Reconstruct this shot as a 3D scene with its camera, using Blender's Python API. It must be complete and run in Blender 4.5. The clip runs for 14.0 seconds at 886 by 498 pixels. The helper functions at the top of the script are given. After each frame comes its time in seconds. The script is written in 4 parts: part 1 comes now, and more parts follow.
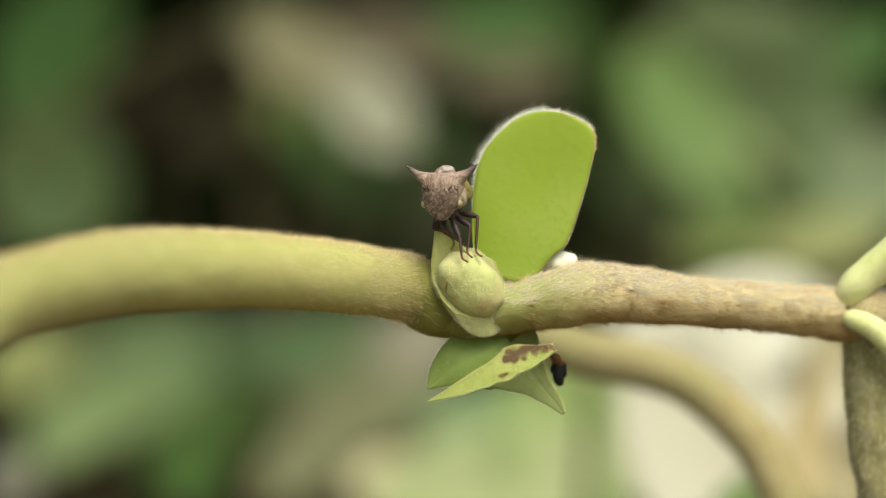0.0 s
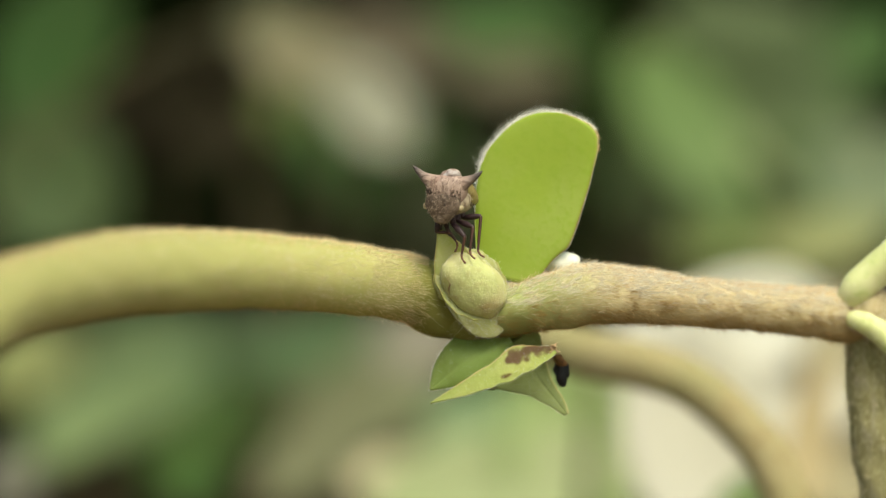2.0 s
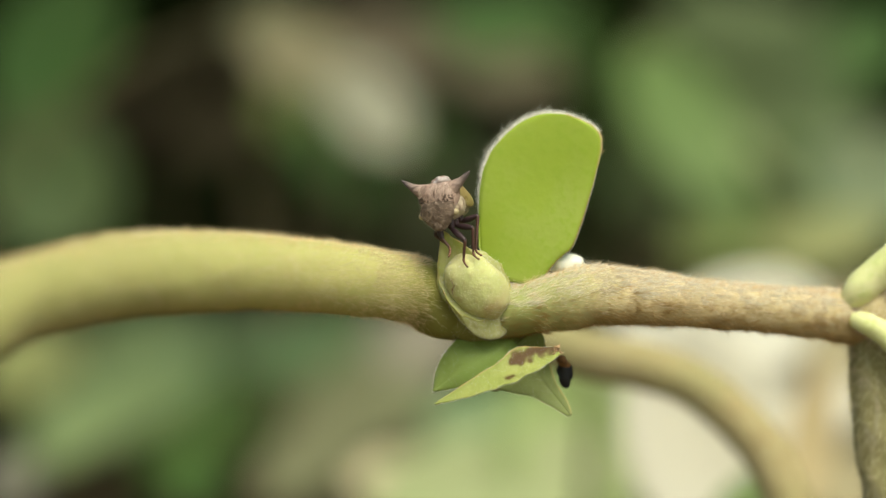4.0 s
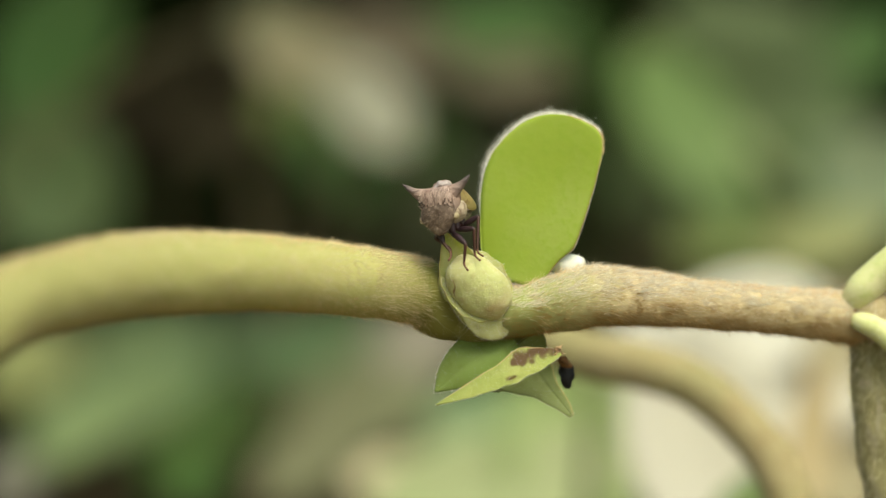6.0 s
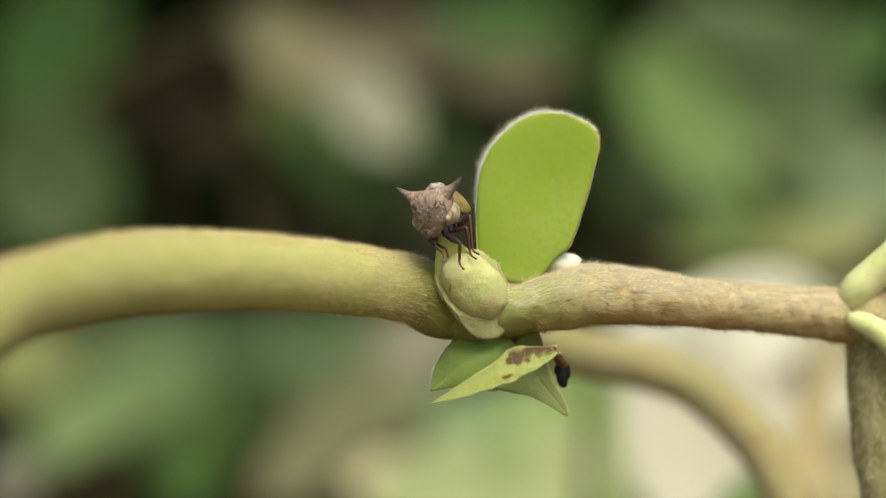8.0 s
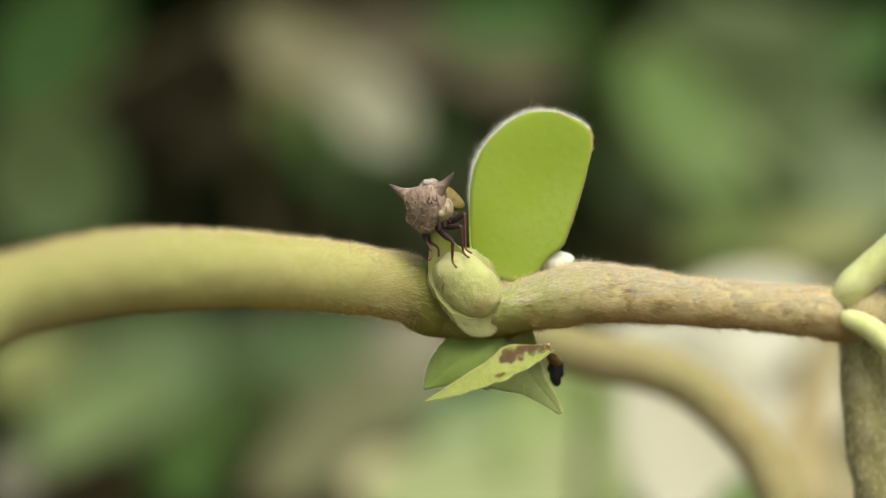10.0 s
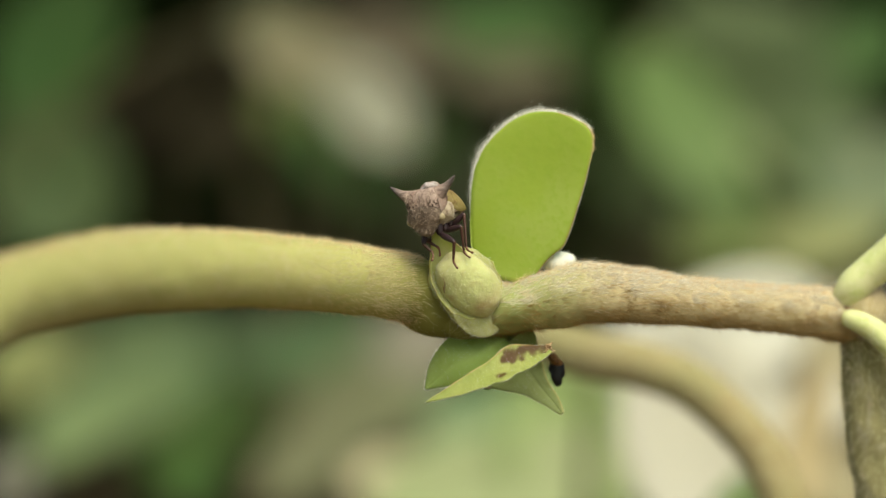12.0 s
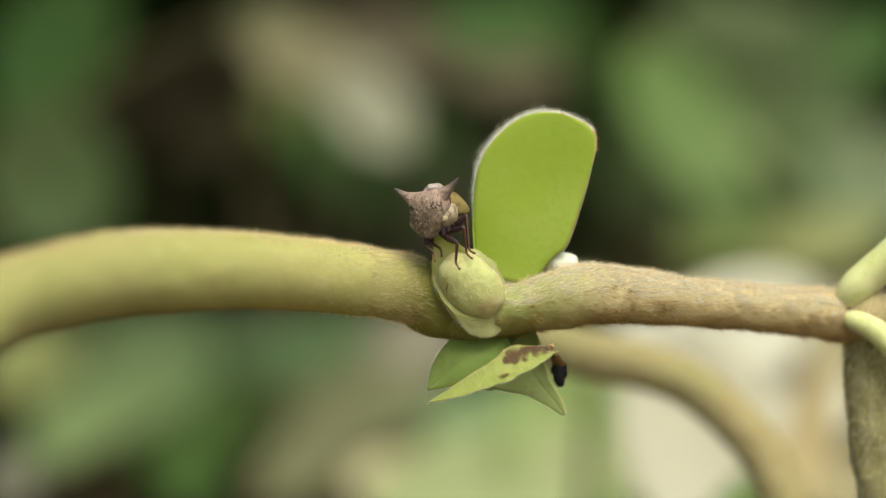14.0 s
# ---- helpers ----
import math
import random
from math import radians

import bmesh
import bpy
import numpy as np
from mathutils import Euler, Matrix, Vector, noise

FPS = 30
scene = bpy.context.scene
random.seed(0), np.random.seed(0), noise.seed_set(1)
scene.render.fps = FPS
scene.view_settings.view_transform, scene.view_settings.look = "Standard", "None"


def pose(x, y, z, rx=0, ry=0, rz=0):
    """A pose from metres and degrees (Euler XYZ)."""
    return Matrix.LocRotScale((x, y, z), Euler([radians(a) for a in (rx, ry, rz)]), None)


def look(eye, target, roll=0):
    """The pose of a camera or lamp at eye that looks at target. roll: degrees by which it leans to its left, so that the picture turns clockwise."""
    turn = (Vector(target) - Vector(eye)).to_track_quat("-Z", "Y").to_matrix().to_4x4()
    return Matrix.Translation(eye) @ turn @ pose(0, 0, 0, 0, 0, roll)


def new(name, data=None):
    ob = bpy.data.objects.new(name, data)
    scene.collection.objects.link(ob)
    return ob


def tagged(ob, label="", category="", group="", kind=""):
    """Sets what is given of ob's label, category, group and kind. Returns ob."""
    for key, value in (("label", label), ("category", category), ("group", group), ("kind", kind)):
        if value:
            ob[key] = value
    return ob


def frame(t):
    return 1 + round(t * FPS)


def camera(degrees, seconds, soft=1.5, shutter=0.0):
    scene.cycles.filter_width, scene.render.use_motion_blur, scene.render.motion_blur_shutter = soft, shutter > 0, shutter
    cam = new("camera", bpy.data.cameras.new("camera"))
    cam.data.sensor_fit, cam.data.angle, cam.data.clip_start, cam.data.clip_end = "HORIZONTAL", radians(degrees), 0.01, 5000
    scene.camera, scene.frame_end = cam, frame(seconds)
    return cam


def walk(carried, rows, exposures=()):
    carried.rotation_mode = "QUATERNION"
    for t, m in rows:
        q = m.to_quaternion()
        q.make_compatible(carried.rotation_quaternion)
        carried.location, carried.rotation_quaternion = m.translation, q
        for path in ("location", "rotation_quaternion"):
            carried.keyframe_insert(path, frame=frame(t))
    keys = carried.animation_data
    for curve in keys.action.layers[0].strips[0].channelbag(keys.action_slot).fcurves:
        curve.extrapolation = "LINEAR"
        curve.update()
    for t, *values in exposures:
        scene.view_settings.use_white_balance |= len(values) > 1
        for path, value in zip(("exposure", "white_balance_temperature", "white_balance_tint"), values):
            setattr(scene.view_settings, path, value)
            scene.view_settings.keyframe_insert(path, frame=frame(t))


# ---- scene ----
from mathutils.bvhtree import BVHTree

MM = 0.001

# ---- camera ----
cam = camera(20, 14.0, soft=1.2)
cam.data.dof.use_dof = True
cam.data.dof.focus_distance = 0.1584
cam.data.dof.aperture_fstop = 15.0
cam.data.dof.aperture_blades = 0
walk(cam, [
    (0.0, look((0.000000, -0.16, 0.000000), (0.0, 0.34, 0.0))),
    (0.5, look((-0.000079, -0.16, 0.000000), (0.0, 0.34, 0.0))),
    (1.0, look((-0.000159, -0.16, 0.000053), (0.0, 0.34, 0.0))),
    (1.5, look((-0.000238, -0.16, 0.000079), (0.0, 0.34, 0.0))),
    (2.0, look((-0.000265, -0.16, 0.000079), (0.0, 0.34, 0.0))),
    (2.5, look((-0.000423, -0.16, 0.000143), (0.0, 0.34, 0.0))),
    (3.0, look((-0.000450, -0.16, 0.000159), (0.0, 0.34, 0.0))),
    (3.2, look((-0.000476, -0.16, 0.000164), (0.0, 0.34, 0.0))),
    (5.3, look((-0.000704, -0.16, 0.000238), (0.0, 0.34, 0.0))),
    (5.5, look((-0.000714, -0.16, 0.000243), (0.0, 0.34, 0.0))),
    (6.0, look((-0.000741, -0.16, 0.000265), (0.0, 0.34, 0.0))),
    (6.5, look((-0.000651, -0.16, 0.000238), (0.0, 0.34, 0.0))),
    (7.0, look((-0.000635, -0.16, 0.000233), (0.0, 0.34, 0.0))),
    (7.5, look((-0.000423, -0.16, 0.000159), (0.0, 0.34, 0.0))),
    (8.0, look((-0.000344, -0.16, 0.000148), (0.0, 0.34, 0.0))),
    (8.2, look((-0.000291, -0.16, 0.000132), (0.0, 0.34, 0.0))),
    (10.3, look((0.000318, -0.16, 0.000000), (0.0, 0.34, 0.0))),
    (10.5, look((0.000318, -0.16, 0.000000), (0.0, 0.34, 0.0))),
    (11.0, look((0.000291, -0.16, 0.000000), (0.0, 0.34, 0.0))),
    (11.5, look((0.000249, -0.16, 0.000000), (0.0, 0.34, 0.0))),
    (12.0, look((0.000185, -0.16, 0.000011), (0.0, 0.34, 0.0))),
    (12.5, look((0.000132, -0.16, 0.000042), (0.0, 0.34, 0.0))),
    (13.0, look((0.000079, -0.16, 0.000053), (0.0, 0.34, 0.0))),
    (13.5, look((0.000053, -0.16, 0.000064), (0.0, 0.34, 0.0))),
    (14.0, look((-0.000053, -0.16, 0.000085), (0.0, 0.34, 0.0))),
], exposures=(
    (0.0, 0.50, 7200, -5), (6.5, 0.46, 7200, -5), (8.2, 0.41, 7200, -5), (10.3, 0.39, 7200, -5), (14.0, 0.38, 7200, -5)))

# ---- light: a bright, hazy sky and a veiled high sun ----
SUN_ELEVATION, SUN_ROTATION = radians(56), radians(158)
world = bpy.data.worlds.new("sky")
world.use_nodes = True
scene.world = world
sky = world.node_tree.nodes.new("ShaderNodeTexSky")
sky.sky_type, sky.sun_disc = "NISHITA", False
sky.sun_elevation, sky.sun_rotation = SUN_ELEVATION, SUN_ROTATION
sky.air_density, sky.dust_density, sky.ozone_density = 1.0, 4.0, 1.0
world.node_tree.links.new(sky.outputs[0], world.node_tree.nodes["Background"].inputs[0])
world.node_tree.nodes["Background"].inputs[1].default_value = 0.12
sun_data = bpy.data.lights.new("sun", "SUN")
sun_data.energy, sun_data.angle, sun_data.color = 2.7, radians(40), (1.0, 0.95, 0.86)
sun = new("sun", sun_data)
sun.matrix_world = look((0.39, -0.97, 1.56), (0, 0, 0))


# ---- materials ----
def ramp_mix(nt, fac, a, b):
    mix = nt.nodes.new("ShaderNodeMix")
    mix.data_type = "RGBA"
    nt.links.new(fac, mix.inputs[0])
    for slot, value in ((6, a), (7, b)):
        if isinstance(value, tuple):
            mix.inputs[slot].default_value = (*value, 1)
        else:
            nt.links.new(value, mix.inputs[slot])
    return mix.outputs[2]


def noise_fac(nt, vector, scale, low, high, detail=4.0, stretch=(1, 1, 1)):
    mapping = nt.nodes.new("ShaderNodeMapping")
    mapping.inputs["Scale"].default_value = stretch
    nt.links.new(vector, mapping.inputs[0])
    tex = nt.nodes.new("ShaderNodeTexNoise")
    tex.inputs["Scale"].default_value, tex.inputs["Detail"].default_value = scale, detail
    nt.links.new(mapping.outputs[0], tex.inputs[0])
    rng = nt.nodes.new("ShaderNodeMapRange")
    rng.inputs[1].default_value, rng.inputs[2].default_value = low, high
    nt.links.new(tex.outputs[0], rng.inputs[0])
    return rng.outputs[0]


def organic(name, base, second, third=None, coarse=150, fine=1500, roughness=0.6, bump=0.2, bump_mm=0.05,
            translucent=0.0, through_colour=None, stretch=(1, 1, 1), second_range=(0.4, 0.62), third_range=(0.52, 0.68),
            specular=0.3, sheen=0.0):
    """A living surface: two colours in large patches, a third in fine specks, relief, and light passing through."""
    m = bpy.data.materials.new(name)
    m.use_nodes = True
    nt = m.node_tree
    bsdf = nt.nodes["Principled BSDF"]
    coord = nt.nodes.new("ShaderNodeTexCoord").outputs["Object"]
    col = ramp_mix(nt, noise_fac(nt, coord, coarse, *second_range, stretch=stretch), base, second)
    if third:
        col = ramp_mix(nt, noise_fac(nt, coord, fine, *third_range, stretch=stretch), col, third)
    nt.links.new(col, bsdf.inputs["Base Color"])
    bsdf.inputs["Roughness"].default_value = roughness
    bsdf.inputs["Specular IOR Level"].default_value = specular
    bsdf.inputs["Sheen Weight"].default_value = sheen
    b = nt.nodes.new("ShaderNodeBump")
    b.inputs["Strength"].default_value, b.inputs["Distance"].default_value = bump, bump_mm * MM
    nt.links.new(noise_fac(nt, coord, fine, 0.2, 0.8, stretch=stretch), b.inputs["Height"])
    nt.links.new(b.outputs[0], bsdf.inputs["Normal"])
    if translucent:
        tr = nt.nodes.new("ShaderNodeBsdfTranslucent")
        tr.inputs[0].default_value = (*(through_colour or base), 1)
        mix = nt.nodes.new("ShaderNodeMixShader")
        mix.inputs[0].default_value = translucent
        nt.links.new(bsdf.outputs[0], mix.inputs[1])
        nt.links.new(tr.outputs[0], mix.inputs[2])
        nt.links.new(mix.outputs[0], nt.nodes["Material Output"].inputs[0])
    return m


STEM = organic("stem_skin", (0.45, 0.45, 0.165), (0.47, 0.43, 0.18), (0.40, 0.33, 0.12), 140, 1800, 0.75, 0.3, 0.05, 0.15, (0.52, 0.50, 0.13), third_range=(0.6, 0.9))
STEM_TAN = organic("stem_skin_tan", (0.54, 0.44, 0.27), (0.53, 0.44, 0.25), (0.34, 0.22, 0.09), 190, 2200, 0.8, 0.5, 0.06, 0.08, (0.56, 0.45, 0.25), stretch=(0.35, 1, 1), third_range=(0.52, 0.85))
STEM_REAR = organic("stem_skin_older", (0.35, 0.295, 0.155), (0.31, 0.28, 0.135), (0.26, 0.19, 0.085), 150, 1500, 0.8, 0.5, 0.06, 0.08, (0.45, 0.4, 0.15))
STEM_BROWN = organic("stem_skin_brown", (0.33, 0.30, 0.15), (0.22, 0.215, 0.085), (0.42, 0.38, 0.26), 170, 1700, 0.85, 0.6, 0.09, 0.05, stretch=(1, 1, 0.3))
HAIR = organic("pale_hair", (0.95, 0.90, 0.66), (0.93, 0.84, 0.57), None, 120, 900, 0.8, 0, 0.01, 0.3, (0.95, 0.90, 0.66))
HAIR_TAN = organic("tan_hair", (0.96, 0.87, 0.74), (0.94, 0.81, 0.64), (0.97, 0.94, 0.85), 160, 900, 0.8, 0, 0.01, 0.42, (0.96, 0.89, 0.72))
HAIR_PEACH = organic("peach_hair", (0.98, 0.95, 0.88), (0.98, 0.93, 0.83), None, 160, 900, 0.8, 0, 0.01, 0.48, (0.98, 0.96, 0.88))
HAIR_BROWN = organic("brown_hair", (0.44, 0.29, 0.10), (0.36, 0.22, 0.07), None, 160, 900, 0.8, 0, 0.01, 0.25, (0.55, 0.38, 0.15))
HAIR_RUST = organic("rusty_hair", (0.90, 0.68, 0.40), (0.94, 0.78, 0.52), None, 160, 900, 0.8, 0, 0.01, 0.35, (0.95, 0.72, 0.42))
HAIR_WHITE = organic("white_hair", (0.95, 0.94, 0.88), (0.90, 0.88, 0.80), None, 300, 900, 0.8, 0, 0.01, 0.25, (0.95, 0.94, 0.88))
LEAF = organic("young_leaf", (0.40, 0.51, 0.07), (0.45, 0.545, 0.11), (0.355, 0.48, 0.06), 230, 1900, 0.5, 0.4, 0.05, 0.5, (0.46, 0.61, 0.045), third_range=(0.5, 0.7))
LEAF_RIM = organic("leaf_rim", (0.55, 0.50, 0.20), (0.42, 0.28, 0.12), None, 260, 1500, 0.7, 0.4, 0.05, 0.3, (0.6, 0.5, 0.15))
BRACT = organic("bract_green", (0.26, 0.37, 0.095), (0.31, 0.39, 0.13), (0.23, 0.30, 0.075), 220, 1600, 0.6, 0.5, 0.05, 0.45, (0.50, 0.62, 0.14))
BRACT_DULL = organic("bract_dull_green", (0.24, 0.30, 0.10), (0.29, 0.33, 0.14), (0.21, 0.24, 0.085), 200, 1500, 0.65, 0.5, 0.05, 0.4, (0.42, 0.50, 0.16))
SHRED = organic("bleached_shred", (0.72, 0.60, 0.42), (0.55, 0.36, 0.20), None, 500, 2500, 0.8, 0.4, 0.03, 0.3, (0.7, 0.55, 0.35))
ROT = organic("withered_brown", (0.17, 0.08, 0.025), (0.25, 0.13, 0.05), (0.10, 0.05, 0.02), 400, 2500, 0.8, 0.6, 0.06)
BRACT_ROT = organic("bract_rotting", (0.35, 0.38, 0.115), (0.29, 0.34, 0.085), (0.24, 0.27, 0.07), 420, 1900, 0.6, 0.9, 0.09, 0.25, (0.48, 0.56, 0.1), stretch=(1, 1, 0.45), third_range=(0.5, 0.75))


def add_rot(m, spots, colour=(0.085, 0.038, 0.012), edge=1.95):
    """Brown withered spots with ragged edges at places (mm) of a part, each with its radius."""
    nt = m.node_tree
    bsdf = nt.nodes["Principled BSDF"]
    col = bsdf.inputs["Base Color"].links[0].from_socket
    coord = nt.nodes.new("ShaderNodeTexCoord").outputs["Object"]
    warp = nt.nodes.new("ShaderNodeTexNoise")
    warp.inputs["Scale"].default_value, warp.inputs["Detail"].default_value = 1600, 5
    nt.links.new(coord, warp.inputs[0])
    for place, radius in spots:
        dist = nt.nodes.new("ShaderNodeVectorMath")
        dist.operation = "DISTANCE"
        nt.links.new(coord, dist.inputs[0])
        dist.inputs[1].default_value = [q * MM for q in place]
        add = nt.nodes.new("ShaderNodeMath")
        add.operation = "MULTIPLY_ADD"
        nt.links.new(warp.outputs[0], add.inputs[0])
        add.inputs[1].default_value = radius * MM * 3.2
        nt.links.new(dist.outputs["Value"], add.inputs[2])
        rng_node = nt.nodes.new("ShaderNodeMapRange")
        rng_node.inputs[1].default_value, rng_node.inputs[2].default_value = radius * MM * 2.75, radius * MM * edge
        nt.links.new(add.outputs[0], rng_node.inputs[0])
        col = ramp_mix(nt, rng_node.outputs[0], col, colour)
    nt.links.new(col, bsdf.inputs["Base Color"])


add_rot(LEAF, (((7.19, 0.60, 2.82), 0.07), ((6.29, 0.80, 5.10), 0.03), ((5.45, 0.40, 0.76), 0.035)), (0.16, 0.2, 0.03))


def node_skin(m, start, end, colour):
    """Skin of another colour that sets in between two places (mm) along x, with an uneven edge: bare by the node, older far from it."""
    nt = m.node_tree
    bsdf = nt.nodes["Principled BSDF"]
    col = bsdf.inputs["Base Color"].links[0].from_socket
    coord = nt.nodes.new("ShaderNodeTexCoord").outputs["Object"]
    split = nt.nodes.new("ShaderNodeSeparateXYZ")
    nt.links.new(coord, split.inputs[0])
    warp = nt.nodes.new("ShaderNodeTexNoise")
    warp.inputs["Scale"].default_value, warp.inputs["Detail"].default_value = 700, 3
    nt.links.new(coord, warp.inputs[0])
    add = nt.nodes.new("ShaderNodeMath")
    add.operation = "MULTIPLY_ADD"
    nt.links.new(warp.outputs[0], add.inputs[0])
    add.inputs[1].default_value = 1.2 * MM
    nt.links.new(split.outputs[0], add.inputs[2])
    edge = nt.nodes.new("ShaderNodeMapRange")
    edge.inputs[1].default_value, edge.inputs[2].default_value = (start + 0.6) * MM, (end + 0.6) * MM
    nt.links.new(add.outputs[0], edge.inputs[0])
    nt.links.new(ramp_mix(nt, edge.outputs[0], col, colour), bsdf.inputs["Base Color"])


node_skin(STEM, -3.6, -1.2, (0.24, 0.235, 0.065))
# side stem: real green tint, darkened too for the shade behind the bud
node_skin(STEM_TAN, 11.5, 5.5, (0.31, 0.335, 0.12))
node_skin(STEM, -8.0, -22.0, (0.33, 0.325, 0.125))
add_rot(BRACT_ROT, (((6.10, -1.1, -6.10), 0.5), ((5.65, -1.2, -6.15), 0.6), ((5.20, -1.25, -6.30), 0.62), ((4.75, -1.35, -6.50), 0.55), ((4.35, -1.5, -6.75), 0.45), ((3.90, -1.6, -7.0), 0.30), ((3.72, -2.30, -8.08), 0.36), ((3.98, -2.25, -7.98), 0.22), ((6.55, -1.1, -6.1), 0.36)))
BUD = organic("bud_skin", (0.53, 0.55, 0.235), (0.58, 0.52, 0.28), (0.45, 0.42, 0.18), 320, 2000, 0.65, 0.8, 0.07, 0.12, (0.6, 0.64, 0.16), third_range=(0.5, 0.75))
SHEATH = organic("sheath_skin", (0.58, 0.61, 0.25), (0.64, 0.61, 0.34), (0.50, 0.48, 0.20), 300, 2200, 0.7, 0.5, 0.06, 0.4, (0.6, 0.64, 0.16), third_range=(0.5, 0.8))
add_rot(BUD, (((0.57, -2.30, -3.05), 0.28), ((1.03, -2.30, -3.40), 0.25), ((0.14, -2.30, -2.52), 0.22), ((2.99, -1.60, -3.95), 0.6), ((3.05, -1.9, -3.3), 0.6), ((2.5, -2.1, -3.7), 0.5)), (0.44, 0.34, 0.15), 1.2)
WHITE_BUD = organic("white_bud", (0.78, 0.78, 0.70), (0.62, 0.62, 0.50), None, 300, 2200, 0.8, 0.5, 0.05)
SCALE = organic("scale_pale_green", (0.58, 0.63, 0.22), (0.66, 0.64, 0.34), (0.50, 0.56, 0.16), 420, 1500, 0.55, 0.5, 0.08, 0.45, (0.66, 0.72, 0.18), third_range=(0.5, 0.75))
RIM_YELLOW = organic("sheath_rim_yellow", (0.58, 0.60, 0.20), (0.60, 0.50, 0.24), (0.45, 0.30, 0.13), 260, 1400, 0.6, 0.4, 0.05, 0.4, (0.65, 0.66, 0.16), third_range=(0.5, 0.7))
BLACK = organic("near_black", (0.006, 0.007, 0.009), (0.012, 0.012, 0.014), None, 300, 1500, 0.45, 0.4, 0.05)
PETIOLE = organic("petiole_green", (0.48, 0.60, 0.13), (0.56, 0.60, 0.22), None, 200, 1400, 0.6, 0.3, 0.05, 0.3, (0.5, 0.62, 0.1))

STALK = organic("stalk_pale_green", (0.66, 0.71, 0.30), (0.70, 0.69, 0.38), (0.58, 0.63, 0.26), 220, 1500, 0.65, 0.4, 0.05, 0.10, (0.68, 0.74, 0.24))
PRONOTUM = organic("pronotum_brown", (0.345, 0.225, 0.188), (0.46, 0.345, 0.30), (0.10, 0.058, 0.046), 520, 2500, 0.7, 1.0, 0.12, stretch=(3.2, 1, 0.28), third_range=(0.5, 0.68), specular=0.2)
HORN = organic("horn_brown", (0.29, 0.195, 0.16), (0.37, 0.275, 0.235), (0.12, 0.075, 0.06), 420, 3000, 0.65, 0.9, 0.10, stretch=(0.5, 1, 1.6), third_range=(0.5, 0.74), specular=0.2)


def grey_tips(m, start, end):
    """Horns turn dark grey towards their points, away from the middle of the body."""
    nt = m.node_tree
    bsdf = nt.nodes["Principled BSDF"]
    col = bsdf.inputs["Base Color"].links[0].from_socket
    coord = nt.nodes.new("ShaderNodeTexCoord").outputs["Object"]
    split = nt.nodes.new("ShaderNodeSeparateXYZ")
    nt.links.new(coord, split.inputs[0])
    size = nt.nodes.new("ShaderNodeMath")
    size.operation = "ABSOLUTE"
    nt.links.new(split.outputs[0], size.inputs[0])
    rng_node = nt.nodes.new("ShaderNodeMapRange")
    rng_node.inputs[1].default_value, rng_node.inputs[2].default_value = start * MM, end * MM
    nt.links.new(size.outputs[0], rng_node.inputs[0])
    nt.links.new(ramp_mix(nt, rng_node.outputs[0], col, (0.10, 0.08, 0.08)), bsdf.inputs["Base Color"])


grey_tips(HORN, 1.1, 2.0)
FACE = organic("face_grey", (0.125, 0.088, 0.066), (0.065, 0.044, 0.034), (0.22, 0.165, 0.13), 620, 3200, 0.7, 0.8, 0.10, third_range=(0.52, 0.68), specular=0.2)
PALE_SIDE = organic("pale_side", (0.46, 0.38, 0.28), (0.35, 0.27, 0.20), (0.22, 0.16, 0.11), 480, 2600, 0.7, 0.7, 0.07)
CREST = organic("white_crest", (0.40, 0.35, 0.34), (0.30, 0.235, 0.215), (0.20, 0.145, 0.125), 500, 3000, 0.7, 0.6, 0.06, stretch=(2, 1, 0.5))
HAIR_BUG = organic("greyish_silk", (0.62, 0.50, 0.41), (0.50, 0.39, 0.32), None, 300, 900, 0.6, 0, 0.01)
EYE = organic("eye_yellow", (0.36, 0.295, 0.18), (0.30, 0.24, 0.14), None, 600, 3000, 0.3, 0.1, 0.02, 0.0, specular=0.4)
PIT = organic("dark_pit", (0.035, 0.022, 0.016), (0.06, 0.035, 0.025), None, 600, 3000, 0.5, 0.2, 0.03)
LEG = organic("leg_dark", (0.022, 0.011, 0.016), (0.040, 0.018, 0.020), (0.075, 0.045, 0.05), 420, 3600, 0.45, 0.4, 0.03, specular=0.35, third_range=(0.6, 0.85))
LEG_RED = organic("leg_reddish", (0.062, 0.025, 0.016), (0.038, 0.016, 0.013), (0.12, 0.06, 0.038), 420, 3600, 0.45, 0.4, 0.03, specular=0.35, third_range=(0.58, 0.8))
TARSUS = organic("foot_rust", (0.15, 0.068, 0.038), (0.10, 0.042, 0.025), None, 420, 3600, 0.5, 0.3, 0.03, specular=0.3)
WRINKLE = organic("wrinkle_brown", (0.11, 0.068, 0.052), (0.16, 0.105, 0.08), None, 420, 3600, 0.7, 0.3, 0.03, specular=0.2)
WING = organic("wing_amber", (0.33, 0.26, 0.11), (0.27, 0.19, 0.08), (0.17, 0.10, 0.04), 420, 2600, 0.4, 0.4, 0.04, 0.2, (0.4, 0.32, 0.1))
BELLY = organic("belly_grey", (0.15, 0.12, 0.09), (0.24, 0.2, 0.15), (0.07, 0.05, 0.04), 480, 2800, 0.7, 0.6, 0.06)

# soil kept near black: deep shade between the leaves is put into its colour
SOIL = organic("shade_dark_soil", (0.016, 0.013, 0.009), (0.026, 0.021, 0.013), (0.036, 0.029, 0.018), 9, 120, 0.95, 0.6, 8.0, specular=0.05)
# paler ground tones, added out of view to bounce light on to stem undersides
BOUNCE_TONES = ((0.115, 0.084, 0.045), (0.175, 0.135, 0.08))


